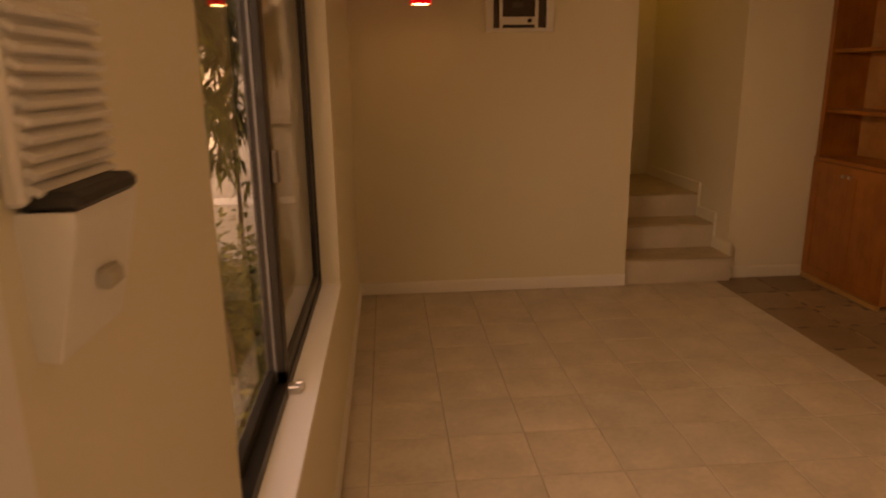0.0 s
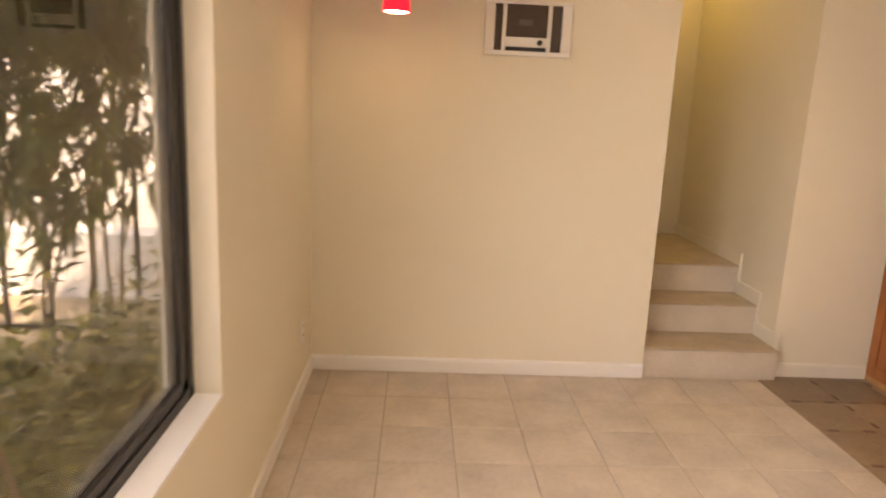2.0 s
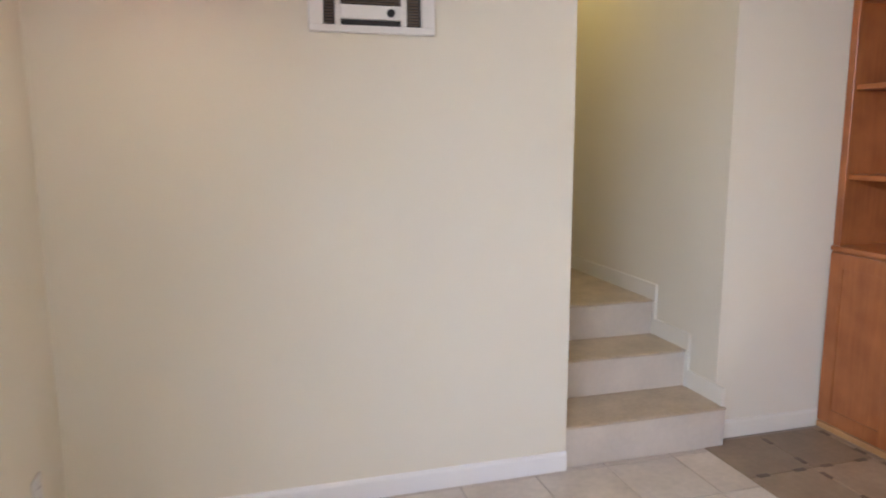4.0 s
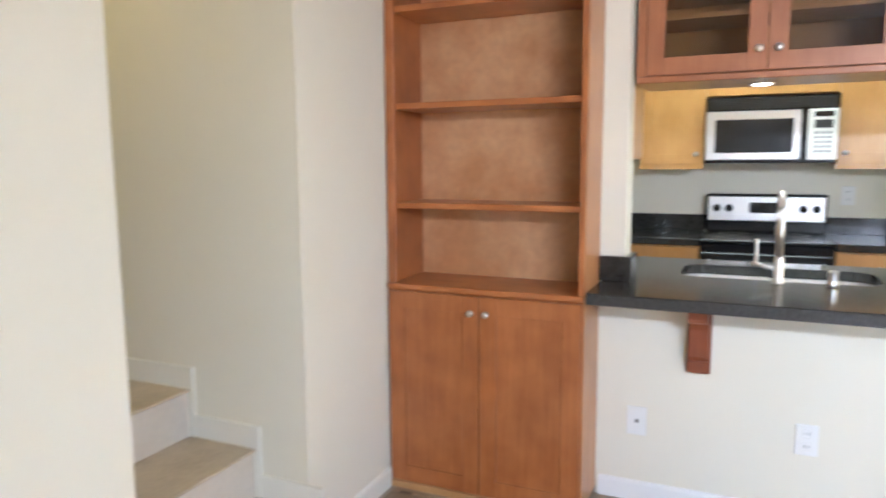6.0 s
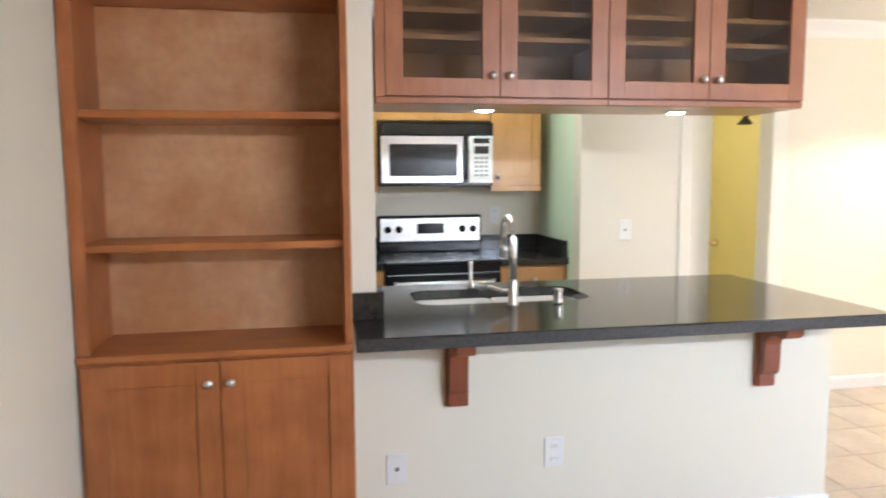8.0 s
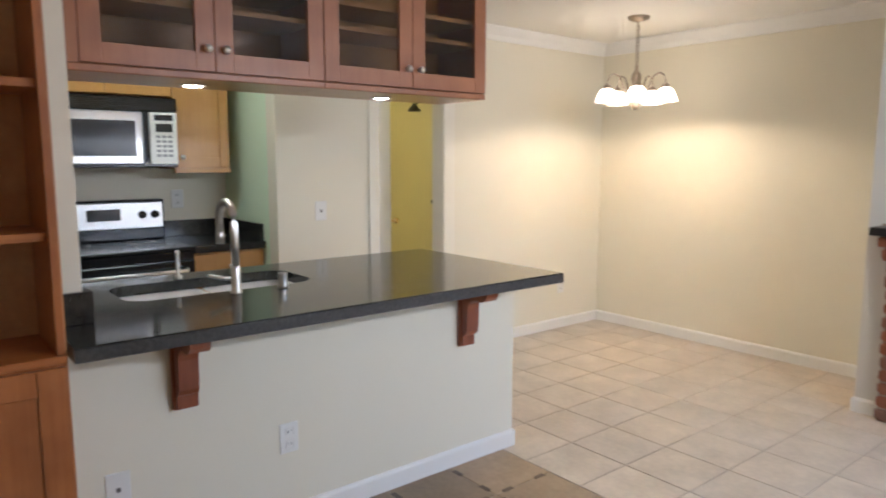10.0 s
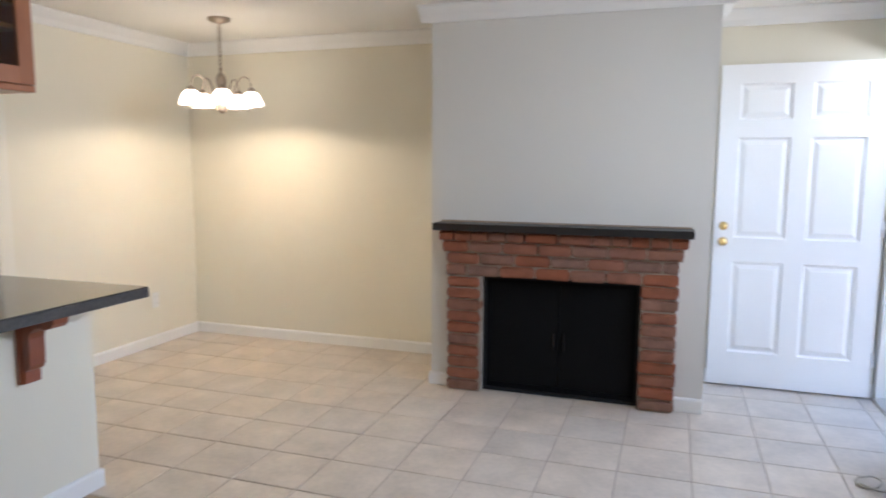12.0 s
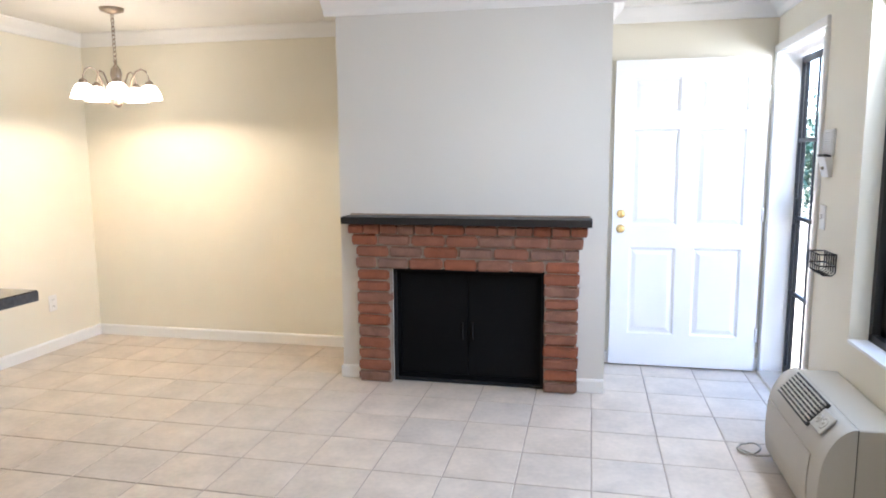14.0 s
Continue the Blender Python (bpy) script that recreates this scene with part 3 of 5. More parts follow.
def brick_mesh(seed):
    rnd = random.Random(seed)
    bm = bmesh.new()
    box(bm, -0.5, 0.5, -0.5, 0.5, -0.5, 0.5)
    bmesh.ops.scale(bm, vec=(0.2, 0.1, 0.064), verts=bm.verts[:])
    for v in bm.verts:
        v.co += Vector([rnd.uniform(-0.003, 0.003) for _ in range(3)])
    bmesh.ops.bevel(bm, geom=bm.edges[:], offset=0.010, segments=2, affect="EDGES")
    for v in bm.verts:
        v.co += Vector([rnd.uniform(-0.0016, 0.0016) for _ in range(3)])
    return mesh_of("brick", bm, BRICK)


bricks = [brick_mesh(k) for k in range(7)]
rb = random.Random(5)
COURSE = 0.0735


def lay(x, w, row, proud=0.0, h=0.0665):
    ob = part("brick", rb.choice(bricks), None, fire)
    ob.location = (x, FY - 0.05 + proud + rb.uniform(-0.003, 0.003), COURSE * row + 0.005 + h / 2)
    ob.scale = (w / 0.2, 1, h / 0.064)
    ob.rotation_euler = (rb.uniform(-0.012, 0.012), rb.uniform(-0.012, 0.012), rb.uniform(-0.015, 0.015))


for row in range(10):
    lay(1.289, 0.2 + rb.uniform(-0.006, 0.006), row)
    lay(2.457, 0.21 + rb.uniform(-0.006, 0.006), row)
for row, x0, x1, first, step, proud in ((10, 1.187, 2.57, 0.2, 0.21, 0.0), (11, 1.187, 2.57, 0.09, 0.21, 0.0), (12, 1.165, 2.592, 0.2, 0.21, 0.012)):
    x = x0
    while x < x1 - 0.03:
        w = first if x == x0 else min(step + rb.uniform(-0.01, 0.01), x1 - x)
        if x1 - x - w < 0.05:
            w = x1 - x
        lay(x + w / 2, w - 0.006, row, proud)
        x += w
x = 1.14
while x < 2.60:
    w = rb.choice((0.1, 0.1, 0.11, 0.2))
    w = min(w, 2.617 - x)
    lay(x + w / 2, w - 0.006, 13, 0.03, 0.056)
    x += w

# ---- bookcase ----
BX, BN, BS = 3.30, 0.08, -0.742
LEDGE = 0.895
case = thing("bookcase", (3.45, -0.34, 0), "tall built-in cherry-stained bookcase with empty shelves above a two-door cupboard", "bookcase")
part("plinth", cube(BX - 0.014, BX + 0.02, BN, BS + 0.004, 0.0, 0.032, bev=0.004), SOCLE, case, "light wood toe strip")
body = part("body", cube(BX + 0.002, 3.655, BN, BS, 0.03, LEDGE - 0.022), CHERRY, case)
part("counter_board", cube(BX - 0.012, 3.655, BN, BS - 0.002, LEDGE - 0.022, LEDGE, bev=0.003), CHERRY_Y, case)
MIDY = (BN + BS) / 2 - 0.002


def shaker(parent, y0, y1, z0, z1, xf, material, rail, stile=0.07, thick=0.02, inner=None):
    """A framed door in the plane x = xf facing west, with a recessed panel or a pane."""
    bm = bmesh.new()
    lo, hi = min(y0, y1), max(y0, y1)
    box(bm, xf, xf + thick, lo, lo + stile, z0, z1, bev=0.0015)
    box(bm, xf, xf + thick, hi - stile, hi, z0, z1, bev=0.0015)
    box(bm, xf + 0.0005, xf + thick, lo + stile, hi - stile, z0, z0 + stile, bev=0.001)
    box(bm, xf + 0.0005, xf + thick, lo + stile, hi - stile, z1 - stile, z1, bev=0.001)
    d = part("door", bm, material, parent)
    part("panel" if inner is None else "pane", cube(xf + 0.008, xf + (0.016 if inner is None else 0.012), lo + stile - 0.005, hi - stile + 0.005, z0 + stile - 0.005, z1 - stile + 0.005), inner or material, d)
    return d


def knob(parent, x, y, z, r=0.014):
    bm = lathe(bmesh.new(), [(0.001, x), (r * 0.5, x), (r * 0.45, x - 0.012), (r * 0.9, x - 0.016), (r, x - 0.022), (r * 0.8, x - 0.028), (0.001, x - 0.030)], (0, y, z), 14, "X")
    return part("knob", bm, CHROME, parent, "satin nickel knob")


for y0, y1, yk in ((BN - 0.012, MIDY + 0.0015, MIDY + 0.032), (MIDY - 0.0015, BS + 0.006, MIDY - 0.034)):
    d = shaker(case, y0, y1, 0.04, LEDGE - 0.03, BX - 0.018, CHERRY, CHERRY_Y)
    knob(d, BX - 0.018, yk, 0.800)
part("side_panel", cube(BX + 0.01, 3.655, BN, BN - 0.02, LEDGE, 2.34), CHERRY, case)
part("side_panel", cube(BX + 0.01, 3.655, BS, BS + 0.02, LEDGE, 2.34), CHERRY, case)
part("stile", cube(BX, BX + 0.02, BN, BN - 0.04, LEDGE, 2.34, bev=0.002), CHERRY, case)
part("stile", cube(BX, BX + 0.02, BS, BS + 0.021, LEDGE, 2.34, bev=0.002), CHERRY, case)
# Thin sheet that gives the bookcase's south end a lighter tone.
part("end_panel", cube(BX + 0.003, 3.579, BS - 0.0035, BS - 0.0005, 0.03, 2.34), ENDWOOD, case, "thin lighter honey-coloured end panel")
part("back_panel", cube(3.60, 3.612, BN - 0.02, BS + 0.02, LEDGE, 2.34), PLY, case, "blotched lighter plywood back")
part("top_board", cube(BX, 3.655, BN, BS, 2.34, 2.36), CHERRY_Y, case)
for z in (1.228, 1.632, 2.015):
    part("shelf", cube(BX + 0.03, 3.60, BN - 0.021, BS + 0.021, z - 0.024, z, bev=0.002), CHERRY_Y, case)

# ---- breakfast bar ----
CT, CB = 0.915, 0.872
SK = (3.80, 4.16, -1.03, -1.78)
bm = bmesh.new()
for x0, x1, y0, y1 in ((3.275, SK[0], -0.757, -2.735), (SK[1], 4.33, -0.757, -2.735), (SK[0], SK[1], -0.757, SK[2]), (SK[0], SK[1], SK[3], -2.735)):
    box(bm, x0, x1, y0, y1, CB, CT)
for cx_, cy_, qx, qy in ((SK[0], SK[2], 1, -1), (SK[1], SK[2], -1, -1), (SK[0], SK[3], 1, 1), (SK[1], SK[3], -1, 1)):
    # rounded corners of the cut-out
    arc = [(cx_ + qx * 0.09 * (1 - math.sin(a)), cy_ + qy * 0.09 * (1 - math.cos(a))) for a in [math.pi / 2 * q / 6 for q in range(7)]]
    prism(bm, [(cx_, cy_)] + arc, "Z", CB, CT - 0.0002)
counter = tagged(part("countertop", bm, GRANITE), "polished black granite breakfast bar top with a sink cut-out", "countertop")
part("edge_strip", cube(3.270, 3.276, -0.757, -2.738, CB - 0.001, CT - 0.004, bev=0.002), HONED, counter)
bs = tagged(part("backsplash", cube(3.555, 3.58, -0.748, -0.87, CT, 1.015, bev=0.002), GRANITE), "short black granite upstand at the wall end", "backsplash")
part("return", cube(3.58, 3.72, -0.846, -0.87, CT, 1.015, bev=0.002), GRANITE, bs)
base = thing("base_cabinet", (4.0, -1.7, 0), "honey maple base cabinet under the bar", "cabinet")
bm = bmesh.new()
box(bm, 3.70, 4.30, -0.76, SK[2] + 0.03, 0.1, CB)
box(bm, 3.70, 4.30, SK[3] - 0.03, -2.72, 0.1, CB)
box(bm, 3.70, 4.30, SK[2] + 0.03, SK[3] - 0.03, 0.1, 0.60)
box(bm, 3.72, 4.24, -0.76, -2.70, 0.0, 0.1)
part("body", bm, HONEY, base)

sink = thing("sink", (3.98, -1.4, 0.7), "stainless undermount double sink", "sink")
for y0, y1 in ((-1.03, -1.39), (-1.42, -1.78)):
    bm = bmesh.new()
    lo, hi = min(y0, y1), max(y0, y1)
    top = [(SK[0], lo), (SK[1], lo), (SK[1], hi), (SK[0], hi)]
    r = []
    for inset, z in ((-0.012, CB - 0.001), (0.004, CB - 0.004), (0.012, 0.74), (0.04, 0.71)):
        x0, x1, a, b = SK[0] + inset, SK[1] - inset, lo + inset, hi - inset
        c = 0.05
        pts = []
        for cx, cy, s0 in ((x1 - c, b - c, 0), (x0 + c, b - c, 90), (x0 + c, a + c, 180), (x1 - c, a + c, 270)):
            pts += [(cx + c * math.cos(radians(s0 + q)), cy + c * math.sin(radians(s0 + q))) for q in (0, 30, 60, 90)]
        r.append([bm.verts.new((*p, z)) for p in pts])
    for a, b in zip(r, r[1:]):
        for k in range(16):
            bm.faces.new((a[k], a[(k + 1) % 16], b[(k + 1) % 16], b[k])).smooth = True
    bm.faces.new(r[-1])
    bowl = part("bowl", bm, SINKSTEEL, sink)
    part("drain", lathe(bmesh.new(), [(0.001, 0.712), (0.04, 0.714), (0.045, 0.711), (0.03, 0.709)], (3.98, (lo + hi) / 2, 0), 16), CHROME, bowl)
part("divider", cube(SK[0], SK[1], -1.388, -1.422, 0.80, 0.862, bev=0.008), SINKSTEEL, sink)

faucet = thing("faucet", (3.745, -1.405, CT), "tall satin nickel gooseneck kitchen faucet", "faucet")
fx, fy = 3.745, -1.405
part("base", lathe(bmesh.new(), [(0.001, CT), (0.024, CT), (0.024, CT + 0.005), (0.0185, CT + 0.012), (0.0185, CT + 0.095), (0.0152, CT + 0.105)], (fx, fy, 0), 18), CHROME, faucet)
pts = [(fx, fy, CT + 0.08), (fx, fy, CT + 0.2), (fx, fy, CT + 0.27)]
ux, uy = 0.999, -0.02
for k in range(1, 9):
    a = math.pi * k / 8
    pts.append((fx + ux * 0.078 * (1 - math.cos(a)), fy + uy * 0.078 * (1 - math.cos(a)), CT + 0.27 + 0.075 * math.sin(a)))
pts.append((pts[-1][0], pts[-1][1], CT + 0.22))
part("spout", tube(bmesh.new(), pts, 0.0152, 12), CHROME, faucet)
part("spray_head", lathe(bmesh.new(), [(0.013, CT + 0.235), (0.017, CT + 0.21), (0.017, CT + 0.175), (0.001, CT + 0.172)], (pts[-1][0], pts[-1][1], 0), 14), CHROME, faucet)
part("lever", tube(bmesh.new(), [(fx, fy, CT + 0.055), (fx + 0.01, fy + 0.045, CT + 0.06), (fx + 0.015, fy + 0.10, CT + 0.075)], 0.009, 8, 0.006), CHROME, faucet)
soap = thing("soap_dispenser", (3.73, -1.59, CT), "short satin nickel soap dispenser beside the sink", "dispenser")
part("body", lathe(bmesh.new(), [(0.001, CT), (0.022, CT), (0.02, CT + 0.01), (0.018, CT + 0.055), (0.02, CT + 0.06), (0.001, CT + 0.065)], (3.73, -1.59, 0), 16), CHROME, soap)
spray = thing("side_sprayer", (3.82, -1.30, CT), "slim nickel side sprayer by the faucet", "sprayer")
part("body", lathe(bmesh.new(), [(0.001, CT), (0.018, CT), (0.016, CT + 0.015), (0.008, CT + 0.02), (0.008, CT + 0.10), (0.011, CT + 0.12), (0.001, CT + 0.125)], (4.19, -1.33, 0), 14), CHROME, spray)

corbel = thing("corbel", (3.58, -1.137, 0.58), "dark cherry wooden bracket under the bar top", "bracket", "bar brackets")
bm = bmesh.new()
poly = [(3.58, 0.578), (3.545, 0.578), (3.545, 0.625), (3.53, 0.632), (3.518, 0.65), (3.515, 0.70), (3.515, 0.755)]
poly += [(3.515 - 0.06 * (1 - math.cos(a)), 0.755 + 0.05 * math.sin(a)) for a in (0.5, 1.0, 1.57)]
poly += [(3.44, 0.80), (3.425, 0.80), (3.405, 0.806), (3.39, 0.822), (3.386, 0.845), (3.386, 0.871), (3.58, 0.871)]
prism(bm, poly, "Y", -1.137 - 0.034, -1.137 + 0.034)
part("scroll", bm, CORBEL, corbel)
part("back_plate", cube(3.556, 3.579, -1.137 - 0.043, -1.137 + 0.043, 0.574, 0.871, bev=0.003), CORBEL, corbel)
copy_thing(corbel, pose(3.58, -2.411, 0.58))


def outlet(name, at, normal, label, slots=True):
    """Wall plate at a place, facing along +x, -x or +y."""
    ob = thing(name, at, label, "outlet")
    x, y, z = at
    s = {"W": -1, "E": 1}[normal]
    part("plate", cube(x, x + s * 0.007, y - 0.039, y + 0.039, z - 0.06, z + 0.06, bev=0.003), PLATE, ob)
    if slots:
        for dz in (-0.025, 0.025):
            soc = part("socket", cube(x + s * 0.006, x + s * 0.009, y - 0.017, y + 0.017, z + dz - 0.017, z + dz + 0.017, bev=0.004), PLATE, ob)
            bm = bmesh.new()
            for dy in (-0.007, 0.007):
                box(bm, x + s * 0.0085, x + s * 0.0095, y + dy - 0.0012, y + dy + 0.0012, z + dz - 0.005, z + dz + 0.006)
            part("slot", bm, SLOT, soc)
    else:
        part("jack", cube(x + s * 0.006, x + s * 0.010, y - 0.007, y + 0.007, z - 0.008, z + 0.008, bev=0.002), GREYMETAL, ob)
    return ob


outlet("phone_jack", (3.58, -0.91, 0.342), "W", "white phone jack plate on the bar wall", False)
outlet("wall_outlet", (3.58, -1.523, 0.36), "W", "white duplex outlet on the bar wall")
outlet("wall_outlet", (EAST, -4.75, 0.36), "W", "white duplex outlet in the dining corner")
outlet("wall_outlet", (0.0, -0.30, 0.33), "E", "white duplex outlet low on the window wall")

# ---- hanging glass cabinet over the bar ----
CZ0, CZ1, CX = 1.70, 2.36, 3.652
for y0, y1 in ((-0.86, -1.755), (-1.757, -2.60)):
    cab = thing("glass_cabinet", (3.82, (y0 + y1) / 2, CZ0), "hanging red-brown maple cabinet with two glass doors", "cabinet", "cabinets over the bar")
    bm = bmesh.new()
    box(bm, CX + 0.02, 4.0, y0, y0 - 0.018, CZ0 + 0.02, CZ1)
    box(bm, CX + 0.02, 4.0, y1 + 0.018, y1, CZ0 + 0.02, CZ1)
    box(bm, CX + 0.02, 4.0, y0 - 0.018, y1 + 0.018, CZ0 + 0.02, CZ0 + 0.04)
    box(bm, CX + 0.02, 4.0, y0 - 0.018, y1 + 0.018, CZ1 - 0.02, CZ1)
    part("body", bm, REDWOOD, cab)
    part("back_panel", cube(3.985, 3.998, y0 - 0.02, y1 + 0.02, CZ0 + 0.03, CZ1 - 0.01), HONEY, cab)
    for z in (1.955, 2.052):
        part("shelf", cube(CX + 0.05, 3.985, y0 - 0.019, y1 + 0.019, z - 0.018, z), HONEY, cab)
    part("valance", cube(CX + 0.003, CX + 0.02, y0, y1, CZ0 - 0.004, CZ0 + 0.02, bev=0.003), REDWOOD, cab)
    part("bottom_board", cube(CX + 0.02, 4.0, y0, y1, CZ0 - 0.004, CZ0 + 0.02), HONEY, cab)
    ym = (y0 + y1) / 2
    off = 0.036 if y0 > -1 else 0.0
    for a, b, yk in ((y0 - off, ym + 0.0015 - off / 2, ym + 0.03 - off / 2), (ym - 0.0015 - off / 2, y1 + 0.002, ym - 0.035 - off / 2)):
        d = shaker(cab, a, b, CZ0 + 0.024, CZ1 - 0.01, CX, REDWOOD, REDWOOD, stile=0.066, inner=SMOKE)
        knob(d, CX, yk, 1.80, 0.015)
    if off:
        part("filler", cube(CX + 0.003, CX + 0.02, y0, y0 - 0.034, CZ0 + 0.021, CZ1), REDWOOD, cab)
for y in (-1.314, -2.152):
    puck = thing("puck_light", (3.858, y, 1.69), "lit round recessed light under the hanging cabinet", "light", "under-cabinet lights")
    part("ring", lathe(bmesh.new(), [(0.034, CZ0 - 0.004), (0.046, CZ0 - 0.005), (0.044, CZ0 - 0.010), (0.036, CZ0 - 0.010)], (3.858, y, 0), 20), CHROME, puck)
    part("lens", lathe(bmesh.new(), [(0.001, CZ0 - 0.0125), (0.02, CZ0 - 0.012), (0.030, CZ0 - 0.010), (0.035, CZ0 - 0.006)], (3.858, y, 0), 20), PUCK, puck, "glowing warm lens")

# ---- kitchen ----
def upper_unit(y0, y1, z0, z1, knob_y, label):
    ob = thing("wall_cabinet", (5.7, (y0 + y1) / 2, z0), label, "cabinet", "kitchen wall cabinets")
    part("body", cube(5.52, 5.85, y0, y1, z0, z1), HONEY, ob)
    d = shaker(ob, y0 - 0.003, y1 + 0.003, z0 + 0.01, z1 - 0.01, 5.50, HONEY, HONEY, stile=0.06)
    part("rail", cube(5.495, 5.53, y0, y1, z0 - 0.025, z0), HONEY, ob)
    knob(d, 5.50, knob_y, z0 + 0.07, 0.015)
    return ob


upper_unit(-0.62, -1.02, 1.36, 2.2, -0.97, "honey maple wall cabinet beside the microwave")
upper_unit(-1.756, -2.10, 1.36, 2.2, -1.80, "honey maple wall cabinet beside the microwave")
ob = thing("wall_cabinet", (5.7, -1.39, 1.78), "honey maple wall cabinet over the microwave", "cabinet", "kitchen wall cabinets")
part("body", cube(5.52, 5.85, -1.022, -1.754, 1.785, 2.2), HONEY, ob)
shaker(ob, -1.025, -1.387, 1.79, 2.19, 5.50, HONEY, HONEY, stile=0.05)
shaker(ob, -1.39, -1.752, 1.79, 2.19, 5.50, HONEY, HONEY, stile=0.05)
mw = thing("microwave", (5.6, -1.388, 1.37), "stainless over-the-range microwave with black vent", "microwave")
MY0, MY1 = -1.027, -1.75
part("body", cube(5.42, 5.85, MY0, MY1, 1.372, 1.768, bev=0.004), BLACK, mw)
part("vent", cube(5.402, 5.422, MY0, MY1, 1.69, 1.768, bev=0.004), BLACK, mw)
for k in range(6):
    part("slat", cube(5.396, 5.403, MY0 - 0.02, MY1 + 0.02, 1.70 + k * 0.010, 1.704 + k * 0.010), SLOT, mw)
d = part("door", cube(5.400, 5.422, MY0 - 0.004, -1.555, 1.39, 1.686, bev=0.006), STEEL, mw)
part("window", cube(5.396, 5.401, MY0 - 0.055, -1.515, 1.435, 1.635, bev=0.002), BLACK, d)
part("handle", tube(bmesh.new(), [(5.40, -1.565, 1.41), (5.37, -1.565, 1.43), (5.37, -1.565, 1.65), (5.40, -1.565, 1.67)], 0.009, 8), BLACK, mw)
pnl = part("control_panel", cube(5.400, 5.422, -1.592, MY1 + 0.004, 1.39, 1.686, bev=0.004), PLATE, mw)
part("display", cube(5.397, 5.401, -1.62, -1.722, 1.64, 1.672), BLACK, pnl)
part("keypad_field", cube(5.398, 5.401, -1.612, -1.73, 1.42, 1.63), PLATE, pnl)
KEY = mat("grey_keys", (0.30, 0.30, 0.31), 0.5, var=0.05)
part("message_window", cube(5.3965, 5.399, -1.625, -1.718, 1.575, 1.622), SLOT, pnl)
for r in range(5):
    for c in range(3):
        y = -1.625 - c * 0.033
        part("key", cube(5.3965, 5.399, y, y - 0.024, 1.432 + r * 0.027, 1.447 + r * 0.027), KEY, pnl)

stove = thing("range", (5.5, -1.39, 0), "stainless electric range with black glass top", "stove")
part("body", cube(5.22, 5.80, -1.034, -1.752, 0.0, 0.895, bev=0.004), BLACK, stove)
part("cooktop", cube(5.20, 5.80, -1.032, -1.754, 0.895, 0.918, bev=0.005), BLACK, stove)
for y in (-1.21, -1.57):
    for x, r in ((5.36, 0.1), (5.62, 0.08)):
        part("burner_ring", lathe(bmesh.new(), [(r, 0.9182), (r, 0.9188), (r - 0.006, 0.9188), (r - 0.006, 0.9182)], (x, y, 0), 28), GREYMETAL, stove)
bg = part("back_guard", cube(5.745, 5.84, -1.034, -1.752, 0.918, 1.168, bev=0.01, seg=2), BLACK, stove)
part("fascia", cube(5.735, 5.748, -1.045, -1.741, 0.99, 1.155, bev=0.006), STEEL, bg)
part("clock_panel", cube(5.731, 5.737, -1.30, -1.49, 1.045, 1.115, bev=0.002), BLACK, bg)
for y in (-1.10, -1.175, -1.615, -1.69):
    part("dial", lathe(bmesh.new(), [(0.001, 5.737), (0.026, 5.737), (0.022, 5.715), (0.001, 5.713)], (0, y, 1.075), 16, "X"), BLACK, bg)
dr = part("oven_door", cube(5.195, 5.222, -1.04, -1.746, 0.20, 0.84, bev=0.005), BLACK, stove)
part("oven_window", cube(5.191, 5.196, -1.16, -1.63, 0.38, 0.66), BLACK, dr)
part("oven_handle", tube(bmesh.new(), [(5.195, -1.09, 0.79), (5.15, -1.10, 0.79), (5.15, -1.69, 0.79), (5.195, -1.70, 0.79)], 0.012, 8), STEEL, dr)

for y0, y1, lab in ((-0.40, -1.03, "honey maple base cabinet with drawer beside the range"), (-1.756, -2.197, "honey maple base cabinet with drawer beside the range")):
    ob = thing("base_cabinet", (5.5, (y0 + y1) / 2, 0), lab, "cabinet", "kitchen base cabinets")
    part("body", cube(5.27, 5.84, y0, y1, 0.1, 0.872), HONEY, ob)
    part("toe_kick", cube(5.33, 5.84, y0, y1, 0.0, 0.1), SLOT, ob)
    dw_ = part("drawer_front", cube(5.25, 5.27, y0 - 0.005, y1 + 0.005, 0.70, 0.86, bev=0.003), HONEY, ob)
    knob(dw_, 5.25, (y0 + y1) / 2, 0.78, 0.015)
    shaker(ob, y0 - 0.005, y1 + 0.005, 0.11, 0.69, 5.25, HONEY, HONEY)
    ct = tagged(part("countertop", cube(5.22, 5.845, y0, y1, 0.872, 0.915, bev=0.003), GRANITE), "black granite worktop beside the range", "countertop")
    part("upstand", cube(5.82, 5.848, y0, y1, 0.915, 1.02, bev=0.002), GRANITE, ct)
    if y1 < -2:
        part("upstand", cube(5.25, 5.82, y1, y1 + 0.025, 0.915, 1.02, bev=0.002), GRANITE, ct)
outlet("wall_outlet", (5.85, -1.87, 1.16), "W", "white outlet above the kitchen worktop")
outlet("light_switch", (EAST, -2.49, 1.10), "W", "white light switch on the cream wall", False)

fr = thing("refrigerator", (4.75, -0.3, 0), "stainless refrigerator with top freezer", "refrigerator")
part("body", cube(4.40, 5.10, 0.05, -0.58, 0.02, 1.70, bev=0.01), SLOT, fr)
for z0, z1 in ((0.04, 1.13), (1.14, 1.695)):
    d = part("door", cube(4.41, 5.09, -0.582, -0.635, z0, z1, bev=0.012, seg=2), STEEL, fr)
    zz = (0.62, 1.10) if z0 < 1 else (1.17, 1.50)
    part("handle", tube(bmesh.new(), [(4.46, -0.635, zz[0]), (4.46, -0.68, zz[0] + 0.03), (4.46, -0.68, zz[1] - 0.03), (4.46, -0.635, zz[1])], 0.014, 8), STEEL, d)
